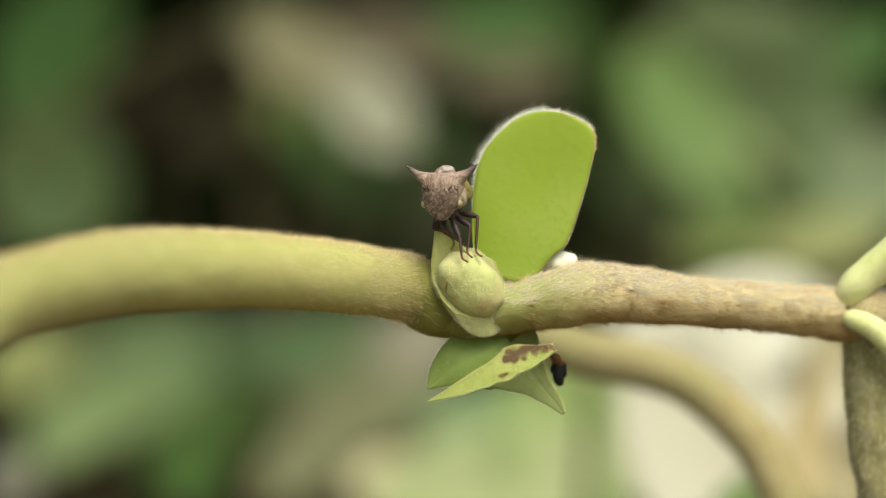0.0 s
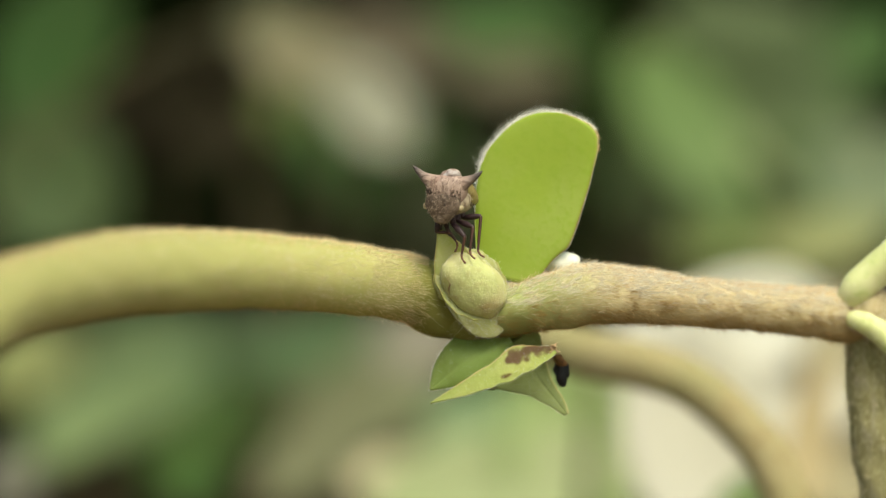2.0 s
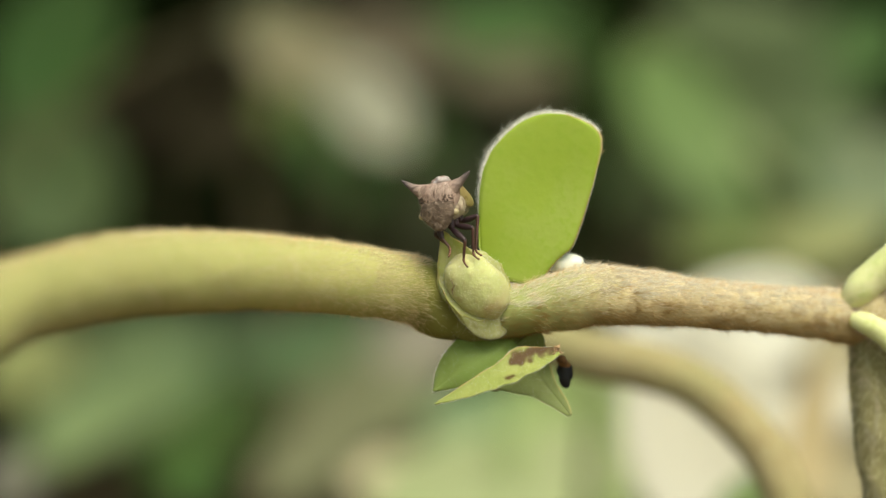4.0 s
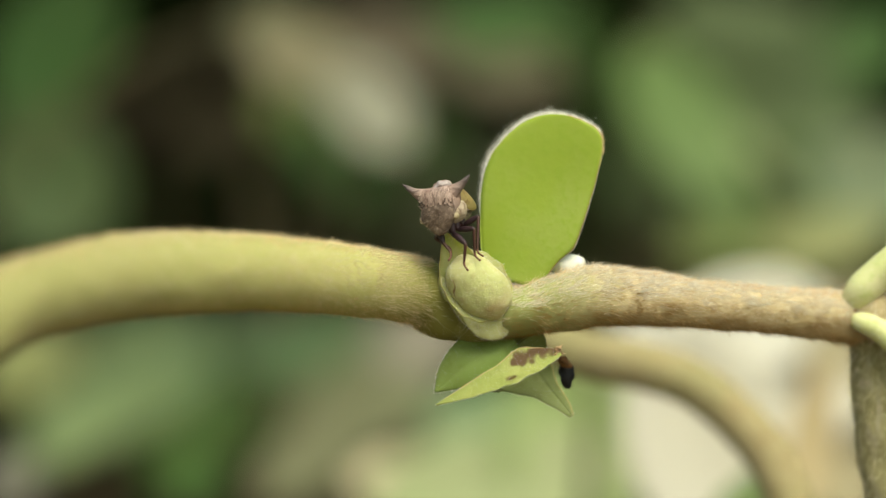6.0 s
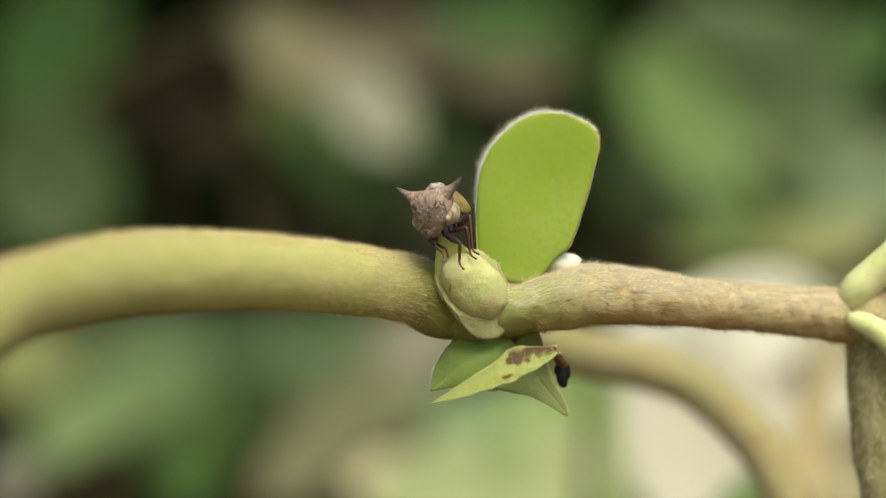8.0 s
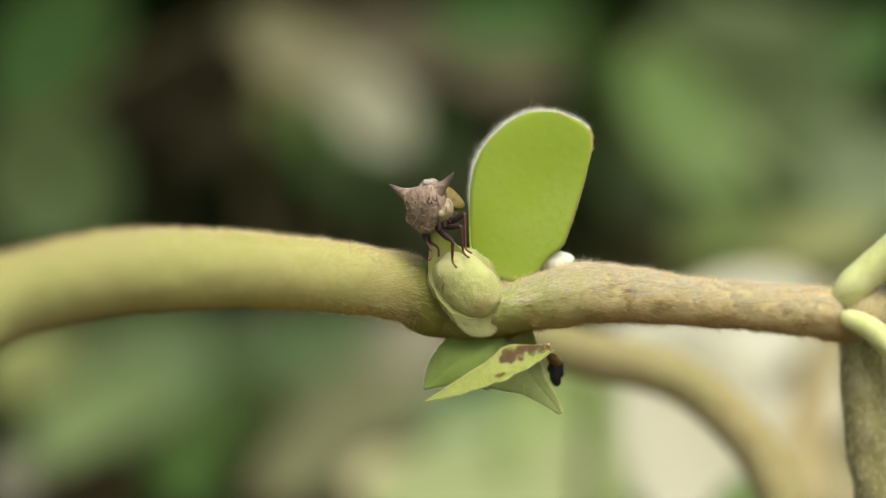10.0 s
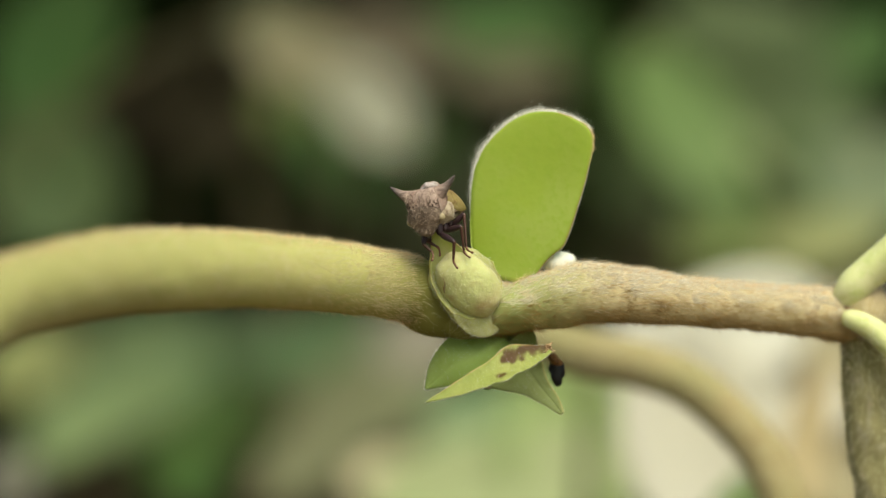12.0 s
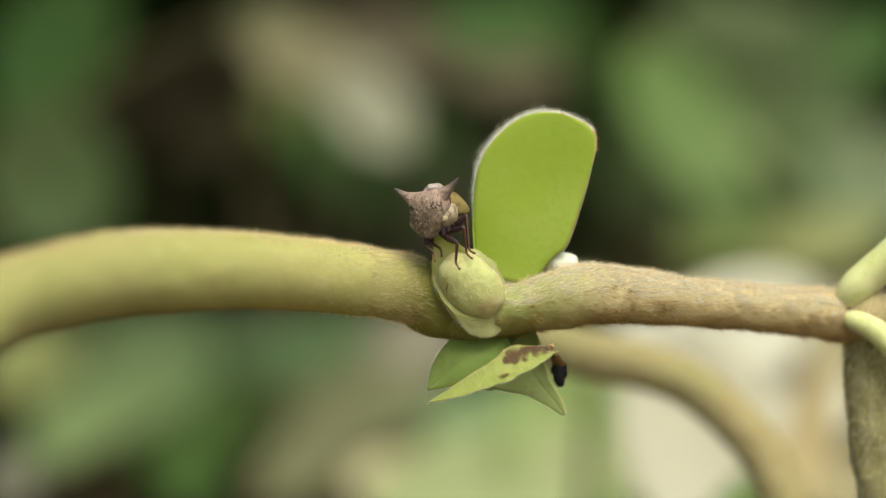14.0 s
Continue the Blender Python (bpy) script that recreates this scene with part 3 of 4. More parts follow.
    hair_mesh("hanging_stem_hairs", tube_hairs(rng, s, 5000, 0.5, 0.55, 0.0, 0.62, spread=0.4, skin=(0.14, 0.7)), down, HAIR, "sparse pale hairs", 0.011)

    bm = bmesh.new()
    tube(bm, with_radius([(26.10, 4.40, -3.51), (26.69, 3.90, -2.69), (28.00, 3.60, -1.43), (29.55, 3.00, 0.04), (31.72, 1.00, 2.57)], (0.75, 1.05, 1.12, 1.1, 1.0)), 24, 16, 0.06)
    roots = surface_hairs(bm, 900, 0.24, 8)
    owner = part("petiole", bm, STALK, vine, "pale green leaf stalk")
    hair_mesh("down", roots, owner, HAIR_WHITE, "short pale down", 0.006)
    bm = bmesh.new()
    tube(bm, with_radius([(26.17, 3.90, -4.46), (26.79, 3.20, -4.59), (27.88, 2.90, -5.13), (29.11, 2.60, -6.25), (31.55, 2.00, -9.07)], (0.45, 0.68, 0.78, 0.8, 0.7)), 24, 16, 0.06)
    roots = surface_hairs(bm, 900, 0.24, 9)
    owner = part("petiole", bm, STALK, vine, "pale green leaf stalk")
    hair_mesh("down", roots, owner, HAIR_WHITE, "short pale down", 0.006)

    bm = bmesh.new()
    lump(bm, (27.8, 4.4, -3.85), (1.7, 1.35, 1.4), (0, 20, 0), 0.15, 0.9, 28)
    roots = surface_hairs(bm, 3500, 0.3, 17)
    owner = part("node", bm, STEM_TAN, vine, "swollen tan node")
    hair_mesh("down", roots, owner, HAIR_TAN, "short tan hairs", 0.008)

    bm = bmesh.new()
    lump(bm, (26.37, 4.00, -3.87), (0.55, 0.5, 0.5), (0, 30, 0), 0.3, 1.5, 18)
    part("axil_scar", bm, ROT, vine, "reddish brown scar between the leaf stalks")

    # the same vine loops back behind
    bm = bmesh.new()
    s = tube(bm, with_radius(
        [(-51.65, 60.00, -7.37), (-38.79, 60.00, -4.90), (-23.73, 58.00, -1.42), (-8.94, 56.00, -2.38), (0.77, 54.00, -4.86), (7.05, 44.00, -7.16), (11.86, 40.00, -8.50), (15.76, 38.00, -9.21), (19.00, 37.00, -10.35), (22.30, 36.00, -12.86), (24.86, 35.00, -15.94), (26.57, 34.00, -19.96), (27.95, 33.00, -26.37), (31, 33, -130), (32, 34, -352)],
        (2.4, 2.35, 2.3, 2.25, 2.2, 2.05, 1.95, 1.88, 1.85, 1.85, 1.88, 1.95, 2.05, 2.4, 2.8)), 90, 22, 0.05, 0.6)
    back = part("rear_stem", bm, STEM_REAR, vine, "older loop of the same stem")
    hair_mesh("rear_stem_hairs", tube_hairs(rng, s, 3000, 0.5, 0.5, 0.3, 0.8, skin=(0.05, 0.6)), back, HAIR, "fine cream hairs", 0.014)


vine_stems()


LEAF_LEFT = ((0, 0.9), (0.05, 2.45), (0.14, 3.12), (0.26, 3.52), (0.45, 4.02), (0.58, 4.15), (0.70, 3.93), (0.80, 3.38), (0.89, 2.68), (0.95, 1.92), (0.985, 1.05), (1, 0.15))
LEAF_RIGHT = ((0, 0.5), (0.07, 1.32), (0.15, 1.66), (0.21, 2.06), (0.26, 2.55), (0.32, 2.68), (0.45, 2.80), (0.65, 2.90), (0.85, 2.84), (0.93, 2.60), (0.97, 2.05), (0.993, 1.05), (1, 0.12))


def leaf_half(t):
    """Half widths of the young leaf, left and right of its axis: a broad lobe on one side, straight with two blunt corners on the other."""
    spread = np.linspace(-1, 1, 7) * 0.022 * min(1.0, (1 - t) * 18)
    return tuple(float(np.mean(np.interp(np.clip(t + spread, 0, 1), *zip(*side)))) for side in (LEAF_LEFT, LEAF_RIGHT))


def young_leaf():
    base, tip = np.array((4.55, 0.30, -2.10)), np.array((7.37, 1.20, 8.74))
    face = np.array((-0.12, -1.0, 0.10))
    bm = bmesh.new()
    blade(bm, base, tip, face, leaf_half, 0.30, 0.05, -0.010, 0.22, 2, 64, 28)
    leaf = part("young_leaf", bm, LEAF, vine, "bright green rounded young leaf, smooth inside")
    # the dry rim on the outer side of the blade, and the silky fringe
    along = tip - base
    length = np.linalg.norm(along)
    along /= length
    face = face - along * np.dot(face, along)
    face /= np.linalg.norm(face)
    across = np.cross(along, face)
    ts = 1 - (1 - np.linspace(0.03, 1, 61)) ** 1.9
    edge = [(t, -leaf_half(t)[0]) for t in ts] + [(t, leaf_half(t)[1]) for t in ts[::-1]]
    pts = [base + along * t * length + across * u + face * (0.05 * abs(u) - 0.010 * length * 4 * t * (1 - t) - 0.06) for t, u in edge]
    half = len(pts) // 2
    bm = bmesh.new()
    tube(bm, [(*p, 0.04) for p in pts[:half + 2]], 150, 8, 0.3, 2.0)
    part("leaf_rim", bm, PETIOLE, leaf, "pale green leaf edge")
    bm = bmesh.new()
    tube(bm, [(*p, 0.085 if i < 30 else 0.05) for i, p in enumerate(pts[half:])], 150, 8, 0.6, 2.0)
    part("leaf_rim", bm, LEAF_RIM, leaf, "tan dry leaf edge")
    path = spline([tuple(p) for p in pts], 240)
    step = np.cumsum(np.r_[0, np.linalg.norm(np.diff(path, axis=0), axis=1)])
    step /= step[-1]
    centre = base + along * length * 0.5
    roots = []
    for _ in range(7000):
        share = rng.uniform(0, 1)
        p = np.array([np.interp(share, step, path[:, k]) for k in range(3)])
        out = p - centre
        out /= np.linalg.norm(out)
        size = 0.10
        if share < 0.47:
            size = 0.05 + 0.40 * min(1.0, max(0.0, (share - 0.10) / 0.14))
        elif share < 0.60:
            size = 0.34
        if rng.uniform() < 0.06:
            size *= 1.7
        d = out * 0.8 - face * 0.3 + along * 0.35 + rng.normal(0, 0.35, 3)
        d /= np.linalg.norm(d)
        roots.append((p - face * rng.uniform(-0.03, 0.3), d, size * rng.uniform(0.4, 1.1), rng.normal(0, 0.6, 3)))
    dry = []
    for _ in range(700):
        t = rng.uniform(0.84, 0.985)
        p = base + along * t * length + across * leaf_half(t)[1] - face * rng.uniform(-0.05, 0.25)
        d = across * 0.8 + along * (0.1 + 6 * (t - 0.84)) - face * 0.2 + rng.normal(0, 0.45, 3)
        dry.append((p - d * 0.04, d / np.linalg.norm(d), 0.24 * rng.uniform(0.3, 1.1), rng.normal(0, 0.8, 3)))
    hair_mesh("dry_tuft", dry, leaf, HAIR_RUST, "browned tuft at the blunt corner", 0.009)
    hair_mesh("leaf_fringe", roots, leaf, HAIR_WHITE, "white silky fringe", 0.007)


young_leaf()


def bud_and_bracts():
    # the bud, an egg leaning up and to one side, held in a sac-like sheath that rises from the node
    bm = bmesh.new()
    lump(bm, (1.76, -1.30, -2.24), (1.66, 1.40, 2.40), (14, -43, 0), 0.08, 0.9, 48, 0.92)
    bud_tree = BVHTree.FromBMesh(bm)
    roots = surface_hairs(bm, 5000, 0.10, 21, 1.2)
    bud = part("bud", bm, BUD, vine, "plump yellow-green downy bud")
    hair_mesh("bud_hairs", roots, bud, HAIR_WHITE, "very short down", 0.003)
    long_way, wide_way = np.array((-0.70, 0.0, 0.715)), np.array((0.66, 0.30, 0.66))
    foot, mouth = np.array((2.80, -0.40, -5.15)), np.array((1.70, -1.15, -2.30))
    bm = bmesh.new()
    shells, lip = [], []
    for inner in (0.0, 0.07):
        grid = []
        for i in range(25):
            u = i / 24
            ring = []
            for k in range(80):
                a = 2 * math.pi * k / 80
                # the mouth reaches furthest on the side of the main stem and flares there
                rim = long_way * (math.cos(a) * (2.75 if math.cos(a) > 0 else 2.22)) + wide_way * (1.80 * math.sin(a) * (1.20 if math.sin(a) > 0 else 1.10))
                rim = rim + np.array((0, 0.30 * max(0.0, math.sin(a)) - 0.05 * max(0.0, -math.sin(a)) + 0.5 * max(0.0, math.cos(a)) + 0.35 * max(0.0, -math.cos(a)), 0))
                # the outer wall swells from the node to the lip; the inner one hugs the bud and turns out at the lip
                rise, flare = (min(1.0, u / 0.8), max(0.0, (u - 0.8) / 0.2)) if inner else (u, 0.0)
                swell = 0.84 * math.sin(math.pi / 2 * rise) ** 0.7 + 0.20 * flare ** 0.8 if inner else 1.04 * math.sin(math.pi / 2 * rise) ** 0.75
                fray = 1 + (0.035 * noise.noise(Vector((3 * math.cos(a), 3 * math.sin(a), 2.0))) + 0.02 * math.sin(13 * a)) * u
                p = foot + (mouth - foot) * rise ** 1.15 + np.array((0, -0.12 * (flare if inner else max(0.0, (u - 0.8) / 0.2)), 0)) + rim * max(0.03, swell * fray - inner * 0.2)
                p = p + 0.10 * np.array(noise.noise_vector(Vector(p * 0.9)))
                ring.append(bm.verts.new(p))
            grid.append(ring)
        shells.append(grid)
        for r, q in zip(grid, grid[1:]):
            for k in range(80):
                bm.faces.new((r[k], r[(k + 1) % 80], q[(k + 1) % 80], q[k]))
    for k in range(80):
        bm.faces.new((shells[0][-1][k], shells[0][-1][(k + 1) % 80], shells[1][-1][(k + 1) % 80], shells[1][-1][k]))
        lip.append((*((shells[0][-1][k].co + shells[1][-1][k].co) / 2), 0.04))
    roots = surface_hairs(bm, 9000, 0.20, 1, 1.3)
    owner = part("bud_scale", bm, SHEATH, bud, "yellow-green downy sheath clasping the bud")
    hair_mesh("down", roots, owner, HAIR_WHITE, "short pale down", 0.006)
    bm = bmesh.new()
    tube(bm, lip[20:] + lip[:8], 140, 8, 0.6, 2.0)
    part("sheath_rim", bm, RIM_YELLOW, owner, "thin yellow-green rim, browned in places")
    for k, (x0, z0, x1, z1) in enumerate(((0.10, -1.75, 0.28, -2.75), (0.26, -2.1, 0.20, -2.6))):
        line = []
        for i in range(7):
            f = i / 6
            x, z = x0 + (x1 - x0) * f + 0.06 * math.sin(5 * f + k), z0 + (z1 - z0) * f
            hit = bud_tree.ray_cast(Vector((x, -12, z)), Vector((0, 1, 0)))[0]
            if hit:
                line.append((hit.x, hit.y, hit.z, 0.02))
        if len(line) > 2:
            bm = bmesh.new()
            tube(bm, line, 16, 6, 0.5, 3.0)
            part("bud_vein", bm, ROT, bud, "thin reddish vein")
    bm = bmesh.new()
    edge, _ = blade(bm, (0.72, -0.60, -2.83), (-0.46, -1.50, 1.21), (-0.3, -0.9, 0.35), [(1.1, 1.6), (1.15, 1.8), (0.80, 1.75), (0.42, 1.25), (0.05, 0.12)], 0.14, 0.35, 0.05, 0.2, 7, 28, 14, 0.0, 0.08)
    roots = surface_hairs(bm, 500, 0.1, 2)
    owner = part("bud_scale", bm, SCALE, bud, "thin pointed pale green scale")
    bm = bmesh.new()
    tube(bm, [(*p, 0.035) for p in edge[6:56:3]], 90, 8, 0.8, 2.5)
    part("scale_rim", bm, RIM_YELLOW, owner, "thin browned rim")
    hair_mesh("down", roots, owner, HAIR_WHITE, "short pale down", 0.006)
    bm = bmesh.new()
    lump(bm, (1.6, 1.3, -4.75), (2.2, 1.6, 1.25), (0, 10, 0), 0.10, 0.9, 32)
    roots = surface_hairs(bm, 1200, 0.25, 3, 0.9)
    owner = part("node", bm, STEM, vine, "swollen node of the stem")
    hair_mesh("down", roots, owner, HAIR, "short pale down", 0.005)

    # bracts under the node
    bm = bmesh.new()
    edge, face = blade(bm, (3.96, 1.00, -5.50), (-1.00, 0.10, -8.88), (-0.2, -0.95, 0.25), [(1.2, 1.2), (1.5, 1.55), (1.6, 1.8), (1.5, 1.85), (1.3, 1.75), (1.0, 1.45), (0.55, 1.0), (0.05, 0.1)], 0.16, -0.25, 0.08, 0.6, 11, 48, 18, 0.05, 0.10)
    roots = surface_hairs(bm, 700, 0.12, 4)
    bract = part("bract", bm, BRACT, vine, "hanging green bract with a frayed edge")
    hair_mesh("down", roots, bract, HAIR_WHITE, "short pale down", 0.005)
    fringe("bract_fringe", edge, face, 600, 0.16, bract, HAIR_WHITE, "fine pale fringe", 0.2, 0.85, 0.006)
    bm = bmesh.new()
    edge, face = blade(bm, (4.42, 1.30, -5.80), (7.68, 1.40, -10.58), (0.1, -0.97, 0.2), [(1.7, 2.2), (1.5, 2.9), (1.25, 3.1), (0.95, 2.25), (0.70, 1.35), (0.52, 0.85), (0.42, 0.5), (0.12, 0.15)], 0.18, 0.16, -0.06, 0.6, 13, 44, 22, 0.06, 0.07)
    roots = surface_hairs(bm, 700, 0.12, 5)
    bract = part("bract", bm, BRACT_DULL, vine, "broad dull green bract with a dry edge")
    hair_mesh("down", roots, bract, HAIR_WHITE, "short pale down", 0.005)
    fringe("bract_fringe", edge, face, 700, 0.14, bract, HAIR_TAN, "dry tan fringe", 0.05, 0.95, 0.006)
    pts = [edge[k] for k in range(len(edge))]
    bm = bmesh.new()
    tube(bm, [(*p, 0.045) for p in pts[8:46:3]], 70, 8, 0.8, 2.0)
    part("bract_rim", bm, LEAF_RIM, bract, "dry pinkish tan edge")
    bm = bmesh.new()
    blade(bm, (3.48, 1.60, -5.04), (3.03, 1.40, -9.05), (0.0, -1, 0.05), [(1.9, 2.0), (2.1, 2.3), (1.9, 2.2), (1.5, 1.9), (0.9, 1.4), (0.1, 0.3)], 0.2, -0.1, 0.03, 0.3, 31, 30, 16, 0.05, 0.06)
    part("bract", bm, BRACT_DULL, vine, "hanging dull green bract")
    bm = bmesh.new()
    edge, face = blade(bm, (6.90, -1.00, -6.30), (-0.95, -2.40, -9.62), (-0.2, -0.85, 0.45), [(0.28, 0.25), (0.78, 0.72), (1.0, 1.10), (1.15, 0.72), (1.0, 0.5), (0.82, 0.32), (0.48, 0.12), (0.03, 0.03)], 0.15, 0.22, 0.05, 0.2, 19, 60, 20, 0.0, 0.10)
    roots = surface_hairs(bm, 900, 0.08, 6)
    fold = part("folded_bract", bm, BRACT_ROT, vine, "yellow-green folded bract with brown rot")
    hair_mesh("down", roots, fold, HAIR_WHITE, "short pale down", 0.005)
    fringe("bract_fringe", edge, face, 1300, 0.09, fold, HAIR_WHITE, "fine pale fringe", 0.0, 1.0, 0.006)
    # a thin pinkish upper rim and torn, bleached shreds at the withered end
    upper = [edge[k] for k in range(len(edge)) if 60 + 20 <= k < 60 + 20 + 60]
    bm = bmesh.new()
    tube(bm, [(*p, 0.035) for p in upper[2:-3:4]], 90, 8, 0.8, 2.5)
    part("bract_rim", bm, LEAF_RIM, fold, "pinkish tan rim")
    gen = np.random.default_rng(33)
    for _ in range(9):
        root = np.array((6.78 + gen.uniform(-0.25, 0.15), -1.0, -6.3 + gen.uniform(-0.35, 0.35)))
        way = np.array((gen.uniform(0.1, 0.4), gen.uniform(-0.3, 0.1), gen.uniform(-0.1, 0.32)))
        bm = bmesh.new()
        blade(bm, root, root + way, (0.1, -1, 0.2), [(0.10, 0.10), (0.09, 0.12), (0.05, 0.05), (0.01, 0.01)], 0.03, 0.4, 0.1, 0.2, int(gen.integers(50)), 8, 4, 0.0, 0.4)
        part("shred", bm, SHRED, fold, "bleached torn shred")
    bm = bmesh.new()
    lump(bm, (7.42, 2.60, -7.90), (0.52, 0.4, 0.80), (0, -12, 0), 0.6, 1.9, 24, 1.0)
    part("dark_scrap", bm, BLACK, vine, "small black scrap")
    bm = bmesh.new()
    lump(bm, (7.30, 2.30, -7.10), (0.55, 0.4, 0.30), (0, 25, 0), 0.6, 1.9, 24, 1.0)
    part("dark_scrap", bm, ROT, vine, "small reddish brown scrap")
    bm = bmesh.new()
    lump(bm, (7.45, 1.40, -0.82), (1.25, 0.75, 0.60), (0, -6, 0), 0.25, 1.6, 24)
    roots = surface_hairs(bm, 600, 0.18, 7)
    owner = part("side_bud", bm, WHITE_BUD, vine, "small white woolly bud")
    hair_mesh("down", roots, owner, HAIR_WHITE, "short pale down", 0.006)
    return bud_tree


BUD_SURFACE = bud_and_bracts()


# ---- the treehopper ----
bug = thing("treehopper", "small brown horned treehopper with dark legs on the bud", "insect")


def bug_body():
    def helmet(c):
        # broad upright front, narrowing downwards and to the rear
        x, y, z = c
        back = max(y, 0.0)
        hollow = 0.20 * (1 - min(1.0, abs(x) * 1.1)) * max(z, 0.0) * max(0.0, 1 - 0.8 * back)
        return x * (1 - 0.42 * back) * (1 + 0.12 * z), y, z * (1 - 0.25 * back) + 0.18 * back - hollow

    bm = bmesh.new()
    lump(bm, (0, 0.45, 0.14), (1.28, 1.6, 1.14), (-8, 0, 0), 0.03, 1.8, 56, 0.84, helmet)
    shell = BVHTree.FromBMesh(bm)

    def on_front(x, z, tree=shell):
        """The place and normal where a line from the front meets the surface."""
        hit, normal, _, _ = tree.ray_cast(Vector((x, -6, z)), Vector((0, 1, 0)))
        return hit, normal

    pron = part("pronotum", bm, PRONOTUM, bug, "rough brown shield")
    for s in (-1, 1):
        bm = bmesh.new()
        tube(bm, with_radius([(s * 0.45, 0.15, 0.42), (s * 0.9, 0.12, 0.64), (s * 1.28, 0.1, 0.86), (s * 1.66, 0.12, 1.10), (s * 2.02, 0.15, 1.38), (s * 2.28, 0.15, 1.62)], (0.78, 0.64, 0.44, 0.27, 0.17, 0.03)), 36, 20, 0.05, 2.0, 0.85)
        part("horn", bm, HORN, pron, "brown horn with a grey pointed tip")
        bm = bmesh.new()
        for i in range(9):
            a = i * 2.4
            hit, normal = on_front(s * (0.82 + 0.27 * math.cos(a) * (0.4 + 0.07 * i)), 0.20 + 0.22 * math.sin(a) * (0.5 + 0.06 * i))
            if hit:
                lump(bm, hit, (0.085 + 0.015 * (i % 3), 0.05, 0.07), (0, i * 35, 0), 0.3, 3, 8)
        part("pit_marks", bm, PIT, pron, "cluster of dark pits")
    bm = bmesh.new()
    for i in range(4):
        x = -0.36 + 0.24 * i
        hit, normal = on_front(x, 0.16 + 0.08 * math.sin(i * 2.2))
        if hit:
            lump(bm, hit, (0.045, 0.04, 0.08), (0, 20 * math.sin(i), 0), 0.3, 3, 8)
    part("pit_marks", bm, PIT, pron, "row of dark pits")
    bm = bmesh.new()
    lump(bm, (0.1, 0.95, 0.96), (0.58, 0.9, 0.45), (-14, 0, 8), 0.28, 2.6, 40, 1.0)
    part("crest", bm, CREST, pron, "whitish worn crest")
    bm = bmesh.new()
    tube(bm, with_radius([(0, 0.9, 0.75), (0, 1.6, 0.85), (0, 2.2, 0.5), (0, 2.8, 0.0), (0, 3.2, -0.4)], (0.75, 0.55, 0.38, 0.22, 0.04)), 24, 14, 0.1, 2.0)
    part("rear_spine", bm, HORN, pron, "long rear spine")

    bm = bmesh.new()

    def muzzle(c):
        x, y, z = c
        low = max(-z, 0.0)
        return x * (1 - 0.48 * low), y - 0.1 * low, z

    lump(bm, (0, -0.48, -0.72), (1.13, 0.78, 1.12), (10, 0, 0), 0.04, 2.0, 44, 0.88, muzzle)
    face_tree = BVHTree.FromBMesh(bm)
    head = part("head", bm, FACE, bug, "grey downy face")
    for s in (-1, 1):
        bm = bmesh.new()
        lump(bm, (s * 1.09, -0.42, -0.78), (0.23, 0.29, 0.24), (0, 0, 0), 0.0, 1, 20)
        part("eye", bm, EYE, head, "pale yellow eye")
        bm = bmesh.new()
        lump(bm, (s * 0.33, on_front(s * 0.33, -0.5, face_tree)[0].y, -0.5), (0.07, 0.05, 0.07), (0, 0, 0), 0.0, 1, 12)
        part("ocellus", bm, PIT, head, "dark simple eye")
    bm = bmesh.new()
    lump(bm, (0, -0.88, -1.30), (0.40, 0.28, 0.50), (0, 0, 0), 0.1, 2.0, 20)
    part("clypeus", bm, FACE, head)

    bm = bmesh.new()
    lump(bm, (0, 0.85, -0.50), (1.40, 1.25, 0.98), (0, 0, 0), 0.10, 1.8, 40)
    roots = surface_hairs(bm, 1600, 0.22, 41, 0.6)
    hair_mesh("silk", roots, part("thorax", bm, PALE_SIDE, bug, "cream thorax side"), HAIR_BUG, "silky pale hairs", 0.004)
    bm = bmesh.new()
    lump(bm, (0, 1.9, -0.8), (1.2, 1.4, 0.7), (-6, 0, 0), 0.08, 1.6, 26)
    part("abdomen", bm, BELLY, bug, "dark grey abdomen")
    for s in (-1, 1):
        bm = bmesh.new()
        lump(bm, (s * 0.74, 1.55, -0.1), (0.56, 1.2, 0.70), (-28, 0, s * -4), 0.18, 2.2, 26)
        part("flank", bm, PALE_SIDE, bug, "cream flank under the wing")
        bm = bmesh.new()
        edge, _ = blade(bm, (s * 1.06, 0.55, 0.45), (s * 1.30, 2.9, -0.65), (s * 1.0, 0.0, 0.25), [(0.35, 0.3), (0.72, 0.6), (0.8, 0.68), (0.55, 0.5), (0.08, 0.08)], 0.05, -0.35, 0.10, 0.06, 23, 26, 12)
        wing = part("wing", bm, WING, bug, "folded amber wing")
        bm = bmesh.new()
        tube(bm, [(*p, 0.045) for p in edge[2::3]], 80, 6, 0.3, 3.0)
        part("wing_edge", bm, LEG_RED, wing, "dark reddish wing margin")
    gen = np.random.default_rng(14)
    folds = []
    for _ in range(260):
        x, z = gen.uniform(-1.2, 1.2), gen.uniform(0.05, 1.0)
        hit, normal = on_front(x, z)
        if hit:
            n = np.array(normal)
            d = np.array((0.55 * x, 0.0, 1.0)) + gen.normal(0, 0.12, 3)
            d -= n * np.dot(d, n)
            folds.append((np.array(hit) - n * 0.004, d / np.linalg.norm(d), 0.30 * gen.uniform(0.4, 1.2), n * 0.02 + gen.normal(0, 0.12, 3)))
    hair_mesh("wrinkles", folds, pron, WRINKLE, "fine dark wrinkles", 0.008)
    roots = []
    gen = np.random.default_rng(9)
